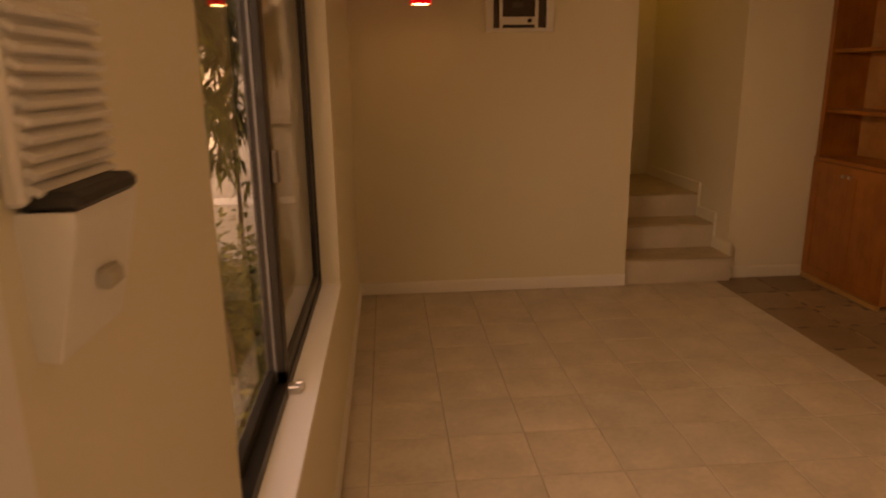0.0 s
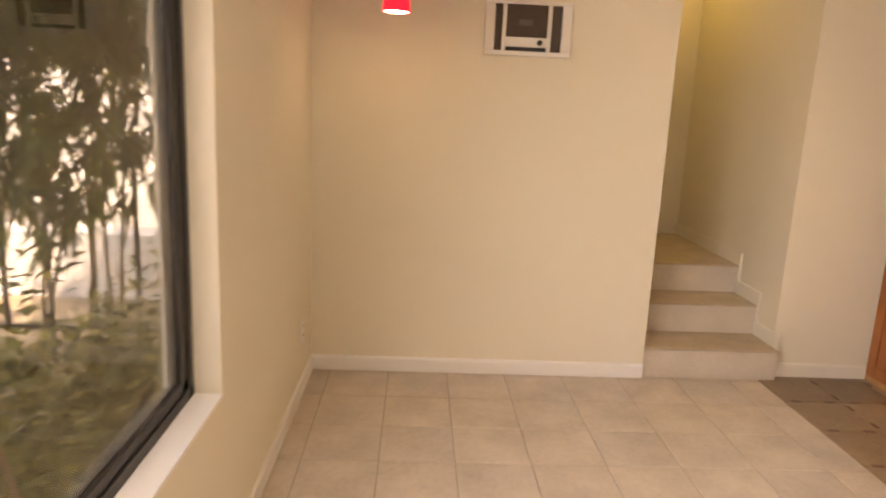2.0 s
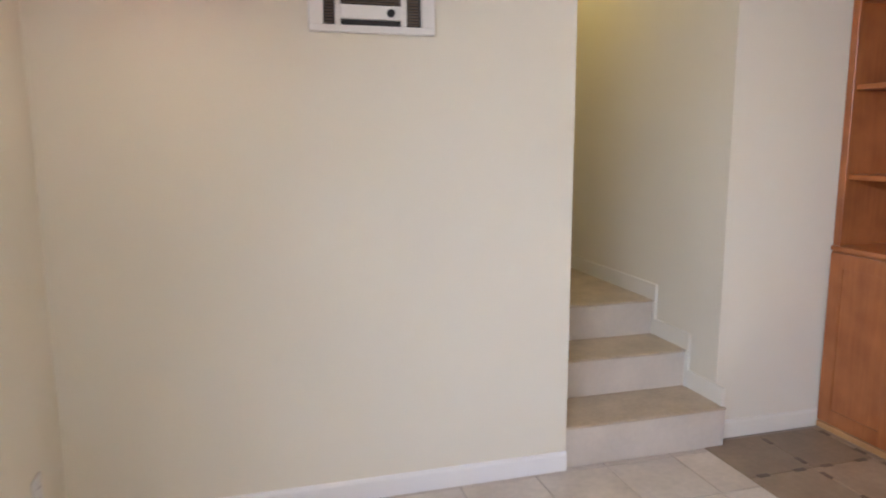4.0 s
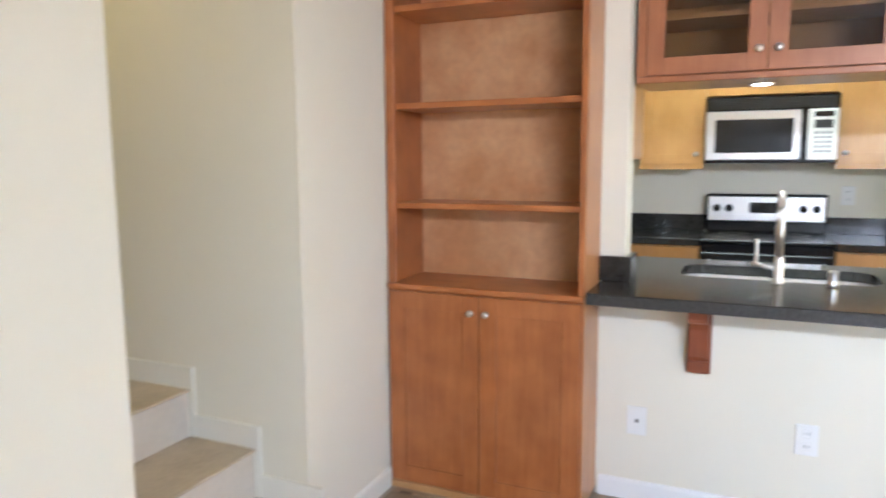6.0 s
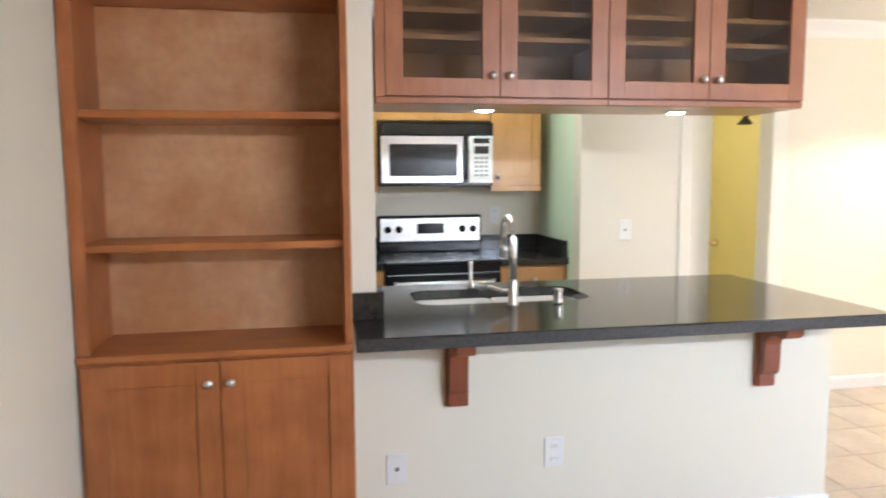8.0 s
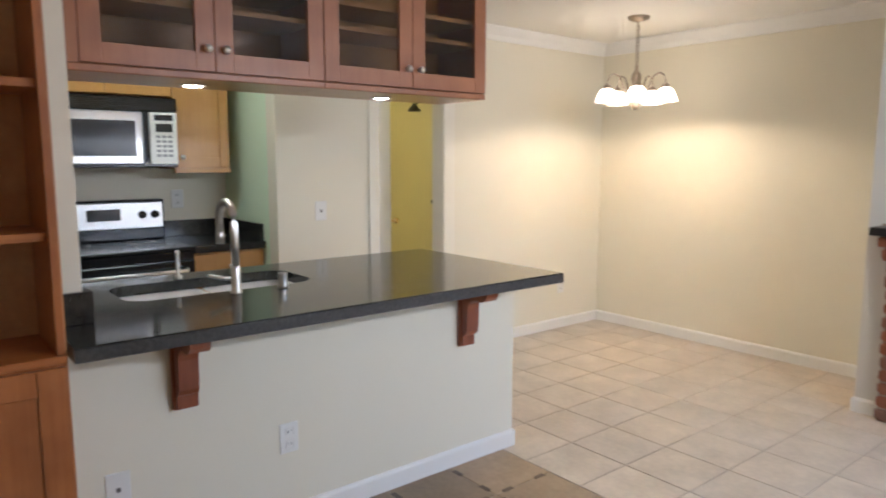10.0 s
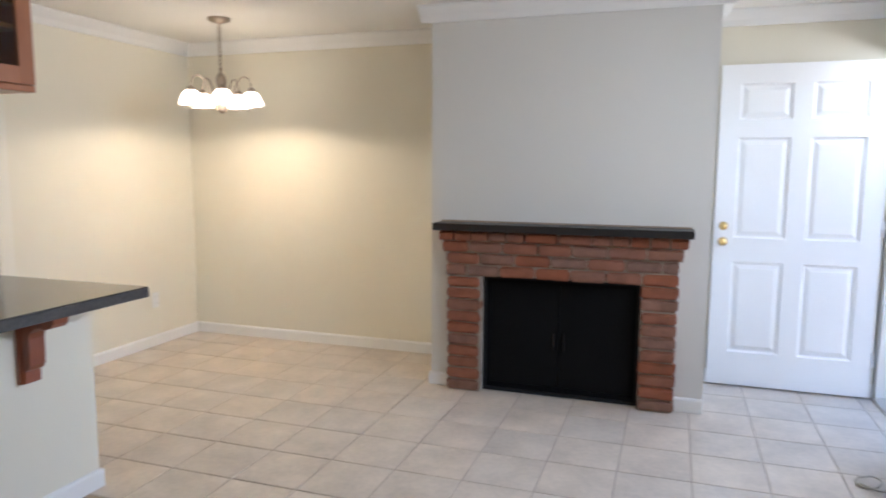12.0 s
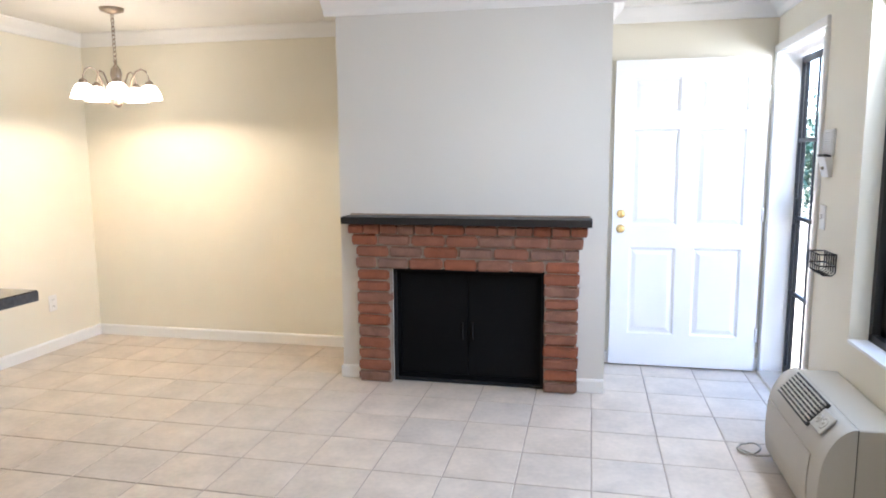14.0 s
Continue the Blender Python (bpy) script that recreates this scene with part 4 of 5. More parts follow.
ob = thing("wall_cabinet", (3.9, -0.6, 1.42), "honey maple wall cabinet behind the wall end", "cabinet", "kitchen wall cabinets")
part("body", cube(3.725, 4.02, -0.35, -0.84, 1.40, 2.2), HONEY, ob)
part("door", cube(4.02, 4.04, -0.353, -0.837, 1.41, 2.19, bev=0.002), HONEY, ob)

# Fixture added out of view to brighten the kitchen from above.
kl = thing("kitchen_ceiling_light", (4.85, -1.25, CEIL), "unseen ceiling light assumed over the kitchen to brighten it", "light")
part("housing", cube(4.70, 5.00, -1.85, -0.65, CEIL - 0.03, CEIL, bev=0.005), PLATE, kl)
part("diffuser", cube(4.72, 4.98, -1.83, -0.67, CEIL - 0.075, CEIL - 0.028, bev=0.012, seg=2), glow("assumed_kitchen_glow", (0.92, 1.0, 0.86), 1.15), kl, "glowing cool white panel of the assumed light")

# ---- bathroom beyond the doorway ----
bm = bmesh.new()
for y0, y1 in ((BD_N + 0.07, BD_N - 0.005), (BD_S + 0.005, BD_S - 0.095)):
    box(bm, EAST - 0.016, EAST + 0.002, y0, y1, 0, 2.045, bev=0.003)
box(bm, EAST - 0.016, EAST + 0.002, BD_N + 0.07, BD_S - 0.095, 2.0455, 2.11, bev=0.003)
for y in (BD_N, BD_S):
    box(bm, EAST, EAST + 0.12, y - 0.006, y + 0.006, 0, 2.05)
structure("door_frame_2", bm, CREAMTRIM, "cream painted bathroom door casing", "door frame")
bdoor = thing("door_2", (5.18, -3.0, 0), "white bathroom door standing open", "door", kind="structure")
bm = cube(0.0, 0.60, -0.0175, 0.0175, 0.01, 2.03, bev=0.002)
bmesh.ops.transform(bm, matrix=pose(5.175, -2.945, 0, 0, 0, -46), verts=bm.verts[:])
part("door_leaf", bm, DOORWHITE, bdoor)
part("door_knob", lathe(bmesh.new(), [(0.001, -0.06), (0.02, -0.055), (0.026, -0.04), (0.012, -0.02), (0.012, 0.0)], (5.555, -3.375, 0.95), 14, "Y"), BRASS, bdoor)
sh = thing("shower_head", (6.0, -3.95, 1.85), "bronze shower head on a curved arm", "shower head")
part("arm", tube(bmesh.new(), [(5.90, -4.1, 1.90), (5.90, -4.02, 1.93), (5.90, -3.93, 1.92), (5.90, -3.86, 1.87)], 0.011, 8), BRONZE, sh)
part("rose", lathe(bmesh.new(), [(0.012, 1.875), (0.02, 1.86), (0.055, 1.82), (0.055, 1.812), (0.001, 1.812)], (5.90, -3.85, 0), 16), BRONZE, sh)
part("valve", lathe(bmesh.new(), [(0.06, -4.098), (0.06, -4.09), (0.02, -4.085), (0.02, -4.04), (0.001, -4.04)], (5.90, 0, 1.05), 16, "Y"), BRONZE, sh)
vl = thing("vanity_light", (5.6, -2.5, 2.1), "lit yellowish bathroom vanity bulb", "light")
part("bulb", lathe(bmesh.new(), [(0.001, 2.02), (0.04, 2.04), (0.06, 2.08), (0.04, 2.12), (0.001, 2.14)], (5.6, -2.42, 0), 16), BULB, vl)
part("mount", cube(5.55, 5.65, -2.322, -2.42, 2.12, 2.16, bev=0.004), CHROME, vl)
lamp("bath_lamp", "POINT", (5.75, -2.6, 1.98), 1.3, (1.0, 0.80, 0.42), 0.06)

# ---- lamps ----
pend = thing("pendant_lamp", (0.444, -0.458, CEIL), "lit pendant with a red glass shade", "pendant lamp")
px, py, pz = 0.444, -0.458, 1.893
part("canopy", lathe(bmesh.new(), [(0.001, CEIL), (0.06, CEIL), (0.055, CEIL - 0.02), (0.015, CEIL - 0.03), (0.001, CEIL - 0.03)], (px, py, 0), 18), BRONZE, pend)
part("cord", tube(bmesh.new(), [(px, py, CEIL - 0.02), (px, py, pz + 0.26)], 0.004, 6), BLACK, pend)
part("socket", lathe(bmesh.new(), [(0.006, pz + 0.28), (0.016, pz + 0.26), (0.022, pz + 0.19), (0.034, pz + 0.135), (0.03, pz + 0.13)], (px, py, 0), 18), BLACK, pend)
part("shade", lathe(bmesh.new(), [(0.033, pz + 0.14), (0.046, pz + 0.10), (0.058, pz + 0.05), (0.064, pz), (0.061, pz), (0.055, pz + 0.05), (0.043, pz + 0.10), (0.030, pz + 0.138)], (px, py, 0), 24), REDSHADE, pend, "glowing red glass shade")
part("bulb", lathe(bmesh.new(), [(0.001, pz - 0.004), (0.04, pz - 0.002), (0.058, pz + 0.004), (0.05, pz + 0.02), (0.001, pz + 0.03)], (px, py, 0), 20), PENDANT, pend, "bright lens at the shade mouth")

NICKEL = mat("aged_nickel", (0.34, 0.28, 0.22), 0.34, metal=1.0, var=0.08)
hx, hy = 4.15, -4.45
ch = thing("chandelier", (hx, hy, CEIL), "lit five-arm brushed nickel chandelier with white glass shades", "chandelier")
part("canopy", lathe(bmesh.new(), [(0.001, CEIL), (0.075, CEIL), (0.07, CEIL - 0.018), (0.02, CEIL - 0.035), (0.001, CEIL - 0.04)], (hx, hy, 0), 22), NICKEL, ch)
for k in range(11):
    z = CEIL - 0.05 - k * 0.026
    ring = [(hx + (0.011 * math.cos(a) if k % 2 else 0), hy + (0 if k % 2 else 0.011 * math.cos(a)), z + 0.017 * math.sin(a)) for a in [2 * math.pi * q / 10 for q in range(11)]]
    part("chain_link", tube(bmesh.new(), ring, 0.0032, 5), NICKEL, ch)
part("stem", lathe(bmesh.new(), [(0.001, 2.06), (0.012, 2.055), (0.008, 2.03), (0.03, 2.00), (0.036, 1.97), (0.028, 1.93), (0.014, 1.90), (0.012, 1.86), (0.026, 1.84), (0.032, 1.815), (0.026, 1.785), (0.03, 1.775), (0.014, 1.762), (0.001, 1.755)], (hx, hy, 0), 18), NICKEL, ch)
for k in range(5):
    a = radians(72 * k + 128)
    dx, dy = math.cos(a), math.sin(a)
    arm = [(hx + dx * r, hy + dy * r, z) for r, z in ((0.022, 1.85), (0.05, 1.835), (0.075, 1.87), (0.094, 1.935), (0.122, 1.985), (0.155, 2.002), (0.184, 1.987), (0.199, 1.95), (0.202, 1.91))]
    part("arm", tube(bmesh.new(), arm, 0.0055, 8), NICKEL, ch)
    sx, sy = hx + dx * 0.202, hy + dy * 0.202
    part("shade_holder", lathe(bmesh.new(), [(0.010, 1.93), (0.024, 1.918), (0.028, 1.888), (0.024, 1.888)], (sx, sy, 0), 16), NICKEL, ch)
    sh_ = part("shade", lathe(bmesh.new(), [(0.025, 1.900), (0.041, 1.892), (0.056, 1.870), (0.068, 1.840), (0.078, 1.808), (0.075, 1.808), (0.065, 1.840), (0.053, 1.868), (0.039, 1.888), (0.023, 1.895)], (sx, sy, 0), 24), SHADE, ch, "glowing white glass bell shade")
    part("rim", lathe(bmesh.new(), [(0.0755, 1.809), (0.0805, 1.810), (0.0805, 1.803), (0.0755, 1.803), (0.0755, 1.809)], (sx, sy, 0), 24), NICKEL, sh_)
    lamp("chandelier_bulb", "POINT", (sx, sy, 1.820), 0.56, (1.0, 0.76, 0.51), 0.008)
stl = thing("stair_ceiling_light", (2.2, 1.2, 4.8), "warm ceiling light over the stairs", "light")
part("bowl", lathe(bmesh.new(), [(0.001, 4.70), (0.08, 4.72), (0.13, 4.76), (0.14, 4.80)], (2.2, 1.2, 0), 20), BULB, stl)
lamp("stair_bulb", "POINT", (2.25, 1.25, 2.75), 0.65, (1.0, 0.74, 0.22), 0.1)

# ---- wall air conditioner ----
ac = thing("wall_air_conditioner", (1.10, 0, 1.75), "through-wall air conditioner with brown grilles in a white frame", "air conditioner")
X0, X1, Z0, Z1 = 0.884, 1.332, 1.762, 2.037
bm = bmesh.new()
for a in ((X0, X1, Z0, Z0 + 0.024), (X0, X1, Z1 - 0.02, Z1), (X0, X0 + 0.05, Z0 + 0.0242, Z1 - 0.0202), (X1 - 0.05, X1, Z0 + 0.0242, Z1 - 0.0202), (0.974, 0.994, Z0 + 0.0242, Z1 - 0.0202), (1.208, 1.228, Z0 + 0.0242, Z1 - 0.0202), (0.9942, 1.2078, 1.807, 1.855)):
    box(bm, a[0], a[1], -0.03, 0.002, a[2], a[3], bev=0.002)
part("frame", bm, PLATE, ac)
part("backing", cube(X0 + 0.04, X1 - 0.04, -0.012, 0.0, Z0 + 0.02, Z1 - 0.015), SLOT, ac)
GRILL = mat("brown_grille", (0.11, 0.075, 0.05), 0.5, var=0.1)
for k in range(15):
    z = 1.861 + k * 0.0103
    part("slat", cube(0.995, 1.207, -0.022, -0.012, z, z + 0.0055), GRILL, ac)
for x0 in (X0 + 0.051, 1.229):
    for k in range(22):
        z = Z0 + 0.03 + k * 0.0102
        part("side_slat", cube(x0, x0 + 0.044, -0.02, -0.012, z, z + 0.0055), GRILL, ac)
part("badge", cube(1.06, 1.13, -0.026, -0.021, 1.91, 1.945, bev=0.004), GREYMETAL, ac, "pale badge on the grille")
part("dial", lathe(bmesh.new(), [(0.001, -0.05), (0.012, -0.048), (0.014, -0.03)], (1.17, 0, 1.83), 14, "Y"), SLOT, ac)

# ---- floor-standing air conditioner under the window ----
pt = thing("packaged_air_conditioner", (0.14, -3.47, 0), "ivory packaged air conditioner under the window, unplugged cord on the floor", "air conditioner")
PS, PN = -3.84, -3.08
pt.scale.z = 0.975
part("sleeve", cube(0.0, 0.165, PS + 0.012, PN - 0.012, 0.03, 0.452, bev=0.004), PLASTIC, pt)
prof = [(0.17, 0.03), (0.262, 0.03), (0.284, 0.05), (0.292, 0.14), (0.290, 0.24), (0.281, 0.31), (0.262, 0.37), (0.232, 0.42), (0.200, 0.447), (0.182, 0.455), (0.17, 0.457)]
curve = prof[:2]
for a, b, c, d in zip(prof, prof[1:], prof[2:], prof[3:]):
    for q in (0.25, 0.5, 0.75, 1.0):
        curve.append(tuple(0.5 * (2 * b[i] + (c[i] - a[i]) * q + (2 * a[i] - 5 * b[i] + 4 * c[i] - d[i]) * q * q + (3 * b[i] - a[i] - 3 * c[i] + d[i]) * q ** 3) for i in (0, 1)))
curve.append(prof[-1])
bm = prism(bmesh.new(), curve, "Y", PS, PN)
for f in bm.faces:
    f.smooth = len(f.verts) == 4
for e in bm.edges:
    e.smooth = not any(len(f.verts) > 4 for f in e.link_faces)
cover = part("cover", bm, PLASTIC, pt)
part("seam", cube(0.1655, 0.1695, PS + 0.004, PN - 0.004, 0.03, 0.452), SLOT, pt)
part("front_panel", prism(bmesh.new(), [(0.262, 0.05), (0.284, 0.05), (0.296, 0.14), (0.294, 0.24), (0.287, 0.30), (0.265, 0.30)], "Y", PS + 0.02, PN - 0.12), PLASTIC, pt)
# louvre field on the sloping top
sl = math.atan2(0.448 - 0.37, 0.262 - 0.195)
cx, cz = 0.2315, 0.4165
for k in range(7):
    u = -0.052 + k * 0.0165
    bm = cube(-0.0032, 0.0032, PS + 0.13, PS + 0.535, -0.009, 0.004)
    bmesh.ops.transform(bm, matrix=Matrix.Translation((cx + 0.018 + u * math.cos(sl), 0, cz + 0.016 - u * math.sin(sl))) @ Matrix.Rotation(sl, 4, "Y"), verts=bm.verts[:])
    part("louvre", bm, PLASTIC, cover)
bm = cube(-0.064, 0.060, PS + 0.13, PS + 0.535, -0.012, 0.003)
bmesh.ops.transform(bm, matrix=Matrix.Translation((cx + 0.009, 0, cz + 0.0075)) @ Matrix.Rotation(sl, 4, "Y"), verts=bm.verts[:])
part("vent_recess", bm, SLOT, cover)
for k in range(6):
    y = PS + 0.188 + k * 0.058
    bm = cube(-0.05, 0.05, y, y + 0.003, -0.008, -0.001)
    bmesh.ops.transform(bm, matrix=Matrix.Translation((cx + 0.013, 0, cz + 0.011)) @ Matrix.Rotation(sl, 4, "Y"), verts=bm.verts[:])
    part("vane", bm, PLASTIC, cover)
turn = Matrix.Translation((cx + 0.009, 0, cz + 0.0075)) @ Matrix.Rotation(sl, 4, "Y")
bm = cube(-0.045, 0.042, PS + 0.55, PS + 0.675, -0.004, 0.0065, bev=0.006, seg=3)
bmesh.ops.transform(bm, matrix=turn, verts=bm.verts[:])
plate = part("control_plate", bm, PLASTIC, cover)
for y, rad in ((PS + 0.585, 0.020), (PS + 0.637, 0.026)):
    bm = lathe(bmesh.new(), [(rad, 0.004), (rad, 0.0095), (rad * 0.85, 0.011), (rad * 0.8, 0.008), (rad * 0.3, 0.008), (rad * 0.25, 0.014), (0.001, 0.0145)], (0, y, 0), 20)
    bmesh.ops.transform(bm, matrix=turn, verts=bm.verts[:])
    part("dial", bm, PLASTIC, plate)
loop = []
for k in range(21):
    a = math.pi * 2 * k / 20
    loop.append((0.35 + 0.058 * math.cos(a) * (0.85 + 0.15 * math.sin(a)), -3.885 + 0.062 * math.sin(a), 0.008 + 0.05 * max(0, -math.cos(a)) * 0.4))
part("power_cord", tube(bmesh.new(), [(0.25, -3.78, 0.03), (0.33, -3.80, 0.012)] + loop, 0.005, 6), PLASTIC, pt, "ivory cord looped on the floor")

# ---- things on the wall by the door ----
ic = thing("door_chime", (0.0, -4.10, 1.4), "white louvred door chime with a shelf box below", "door chime")
part("back_plate", cube(0.0, 0.012, -4.205, -4.07, 1.425, 1.552, bev=0.003), PLATE, ic)
for k in range(11):
    z = 1.436 + k * 0.0105
    bm = cube(0.0, 0.009, -4.198, -4.077, -0.0022, 0.0022)
    bmesh.ops.transform(bm, matrix=Matrix.Translation((0.012, 0, z)) @ Matrix.Rotation(0.5, 4, "Y"), verts=bm.verts[:])
    part("louvre", bm, PLATE, ic)
part("box", prism(bmesh.new(), [(0.0, 1.325), (0.014, 1.322), (0.036, 1.412), (0.036, 1.420), (0.0, 1.420)], "Y", -4.195, -4.09), PLATE, ic)
part("tray", cube(0.004, 0.040, -4.195, -4.095, 1.420, 1.433, bev=0.004), SLOT, ic, "dark tray on top of the box")
part("button", cube(0.024, 0.036, -4.155, -4.13, 1.358, 1.373, bev=0.003), PLASTIC, ic)
sw = thing("light_switch", (0.0, -4.17, 1.12), "white toggle switch plate by the front door", "switch")
part("plate", cube(0.0, 0.007, -4.21, -4.13, 1.062, 1.182, bev=0.003), PLATE, sw)
part("toggle", cube(0.006, 0.02, -4.176, -4.164, 1.115, 1.14, bev=0.002), PLATE, sw)
bk = thing("wire_basket", (0.0, -4.0, 0.89), "small black wire basket hung on the wall", "basket")
bx1, by0, by1, bz0, bz1 = 0.075, -4.10, -3.94, 0.865, 0.965
for z in (bz1, bz0 + 0.045):
    part("wire", tube(bmesh.new(), [(0.004, by0, z), (bx1, by0, z), (bx1, by1, z), (0.004, by1, z), (0.004, by0, z)], 0.0035, 6), IRON, bk)
for k in range(6):
    y = by0 + (by1 - by0) * k / 5
    part("wire", tube(bmesh.new(), [(0.004, y, bz1), (0.004, y, bz0 + 0.015), (0.02, y, bz0), (bx1 - 0.02, y, bz0), (bx1, y, bz0 + 0.02), (bx1, y, bz1)], 0.0028, 6), IRON, bk)

# ---- patio outside ----
PATIO = mat("tan_patio_concrete", (0.42, 0.33, 0.22), 0.85, var=0.2, scale=2, fine=50, bump=0.3)
STUCCO = mat("white_stucco", (0.80, 0.79, 0.76), 0.85, var=0.05, scale=2, fine=120, bump=0.4)
LEAF = mat("bamboo_leaf", (0.06, 0.11, 0.03), 0.45, var=0.2, scale=4, fine=30, obj_var=0.45, island=True, hue=(0.15, 0.185, 0.045))
SHRUB = mat("shrub_leaf", (0.14, 0.20, 0.06), 0.5, var=0.2, scale=4, fine=30, obj_var=0.4, island=True, hue=(0.34, 0.30, 0.08))
TREELEAF = mat("tree_leaf", (0.035, 0.095, 0.06), 0.5, var=0.2, scale=4, fine=30, obj_var=0.4, island=True)
CANE = mat("tan_cane", (0.24, 0.16, 0.085), 0.6, var=0.2, scale=20, fine=80, bump=0.2)
LIME = mat("lime_webbing", (0.52, 0.57, 0.24), 0.55, var=0.06, scale=6, fine=120)
SHUTTER = mat("grey_shutter_paint", (0.36, 0.35, 0.33), 0.6, var=0.08, scale=4, fine=60)
structure("ground", cube(-60, 60, -60, 60, -0.60, -0.30), PATIO, "tan patio and paving outside", "ground")
bm = cube(-9.0, 3.5, 3.4, 3.7, -0.31, 6.0)
structure("wall_neighbour", bm, STUCCO, "bright white stucco neighbouring building", "building")
structure("wall_patio_west", cube(-7.2, -7.0, -20.0, 3.4, -0.31, 2.6), STUCCO, "white stucco boundary wall", "wall")
structure("patio_ledge", cube(-4.5, 0.0, 2.2, 2.6, -0.31, 0.28, bev=0.01), STUCCO, "low pale stucco ledge", "wall")
structure("white_post", cube(-0.62, -0.42, 1.8, 2.0, -0.31, 3.2, bev=0.01), STUCCO, "white stucco post", "post")
# Storey out of view, added to keep the sun off the patio plants.
structure("upper_storey", cube(-0.17, 6.97, SOUTH - 0.14, -0.001, CEIL + 0.245, 5.4), STUCCO, "unseen white stucco upper storey that shades the patio", "building")
vent = thing("louvred_shutter", (-4.2, 3.39, 0.1), "grey-white louvred shutter on the neighbouring wall", "shutter")
part("frame", cube(-4.9, -3.55, 3.36, 3.41, 0.05, 1.15, bev=0.005), SHUTTER, vent)
for k in range(7):
    bm = cube(-4.86, -3.59, -0.06, 0.06, -0.01, 0.01)
    bmesh.ops.transform(bm, matrix=Matrix.Translation((0, 3.33, 0.14 + k * 0.15)) @ Matrix.Rotation(0.6, 4, "X"), verts=bm.verts[:])
    part("slat", bm, SHUTTER, vent)
rail = thing("patio_railing", (-1.6, 0.62, -0.30), "black iron patio railing", "railing")
for z in (-0.02, 1.15):
    part("rail", cube(-3.2, -0.2, 0.605, 0.635, z - 0.015, z + 0.015), IRON, rail)
for k in range(11):
    x = -3.15 + k * 0.28
    part("bar", cube(x - 0.013, x + 0.013, 0.608, 0.632, -0.30 if k % 5 == 0 else -0.02, 1.15), IRON, rail)


def leaves(name, n, centre, spread, length, width, droop, seed, material, parent, label=""):
    """Many separate folded leaves scattered in an uneven cloud."""
    rg = np.random.default_rng(seed)
    V, F = [], []
    clumps = [(np.array(centre) + rg.normal(0, 0.5, 3) * np.array(spread), rg.uniform(0.3, 0.6)) for _ in range(max(4, n // 45))]
    for _ in range(n):
        c, s = clumps[rg.integers(len(clumps))]
        p = c + rg.normal(0, 0.42, 3) * np.array(spread) * s
        if p[0] > -0.36 + 0.1 * rg.uniform():
            continue
        a, tilt = rg.uniform(0, 2 * math.pi), rg.normal(droop, 0.45)
        d = np.array((math.cos(a) * math.cos(tilt), math.sin(a) * math.cos(tilt), math.sin(tilt)))
        side = np.cross(d, (0, 0, 1.0))
        side /= np.linalg.norm(side) + 1e-6
        up = np.cross(side, d)
        L, w = length * rg.uniform(0.6, 1.25), width * rg.uniform(0.7, 1.2)
        k = len(V)
        bend = np.array((0, 0, -0.12 * L))
        V += [p, p + d * L * 0.35 + side * w / 2 + up * w * 0.12, p + d * L * 0.35, p + d * L * 0.35 - side * w / 2 + up * w * 0.12, p + d * L + bend]
        F += [(k, k + 1, k + 2), (k, k + 2, k + 3), (k + 1, k + 4, k + 2), (k + 2, k + 4, k + 3)]
    me = bpy.data.meshes.new(name)
    me.from_pydata([tuple(v) for v in V], [], F)
    me.materials.append(material)
    return part(name, me, None, parent, label)


def leaf_fans(name, n, centre, spread, length, width, seed, material, parent, label=""):
    """Drooping fans of long narrow leaves at twig ends, scattered in an uneven cloud."""
    rg = np.random.default_rng(seed)
    V, F = [], []
    boughs = [np.array(centre) + rg.normal(0, 0.6, 3) * np.array(spread) for _ in range(max(5, n // 9))]
    for _ in range(n):
        tip = boughs[rg.integers(len(boughs))] + rg.normal(0, 0.13, 3)
        if tip[0] > -0.42:
            continue
        a, fall = rg.uniform(0, 2 * math.pi), rg.uniform(-1.1, 0.15)
        axis = np.array((math.cos(a) * math.cos(fall), math.sin(a) * math.cos(fall), math.sin(fall)))
        for _ in range(rg.integers(6, 11)):
            d = axis + rg.normal(0, 0.5, 3) + np.array((0, 0, -0.25))
            d /= np.linalg.norm(d)
            side = np.cross(d, (0.1, 0, 1.0))
            side /= np.linalg.norm(side) + 1e-6
            up = np.cross(side, d)
            L, w = length * rg.uniform(0.55, 1.2), width * rg.uniform(0.7, 1.2)
            p = tip + rg.normal(0, 0.012, 3)
            if p[0] + d[0] * L > -0.22:
                continue
            k, sag = len(V), np.array((0, 0, -1.0))
            V += [p, p + d * L * 0.3 + side * w / 2 + up * w * 0.15, p + d * L * 0.3, p + d * L * 0.3 - side * w / 2 + up * w * 0.15,
                  p + d * L * 0.66 + side * w * 0.36 + sag * L * 0.05, p + d * L * 0.66 - side * w * 0.36 + sag * L * 0.05, p + d * L + sag * L * 0.16]
            F += [(k, k + 1, k + 2), (k, k + 2, k + 3), (k + 1, k + 4, k + 5, k + 3, k + 2), (k + 4, k + 6, k + 5)]
    me = bpy.data.meshes.new(name)
    me.from_pydata([tuple(v) for v in V], [], F)
    me.materials.append(material)
    return part(name, me, None, parent, label)


bam = thing("bamboo_clump", (-0.75, -1.4, -0.30), "tall leafy bamboo with drooping green leaves", "plant")
rs = random.Random(3)
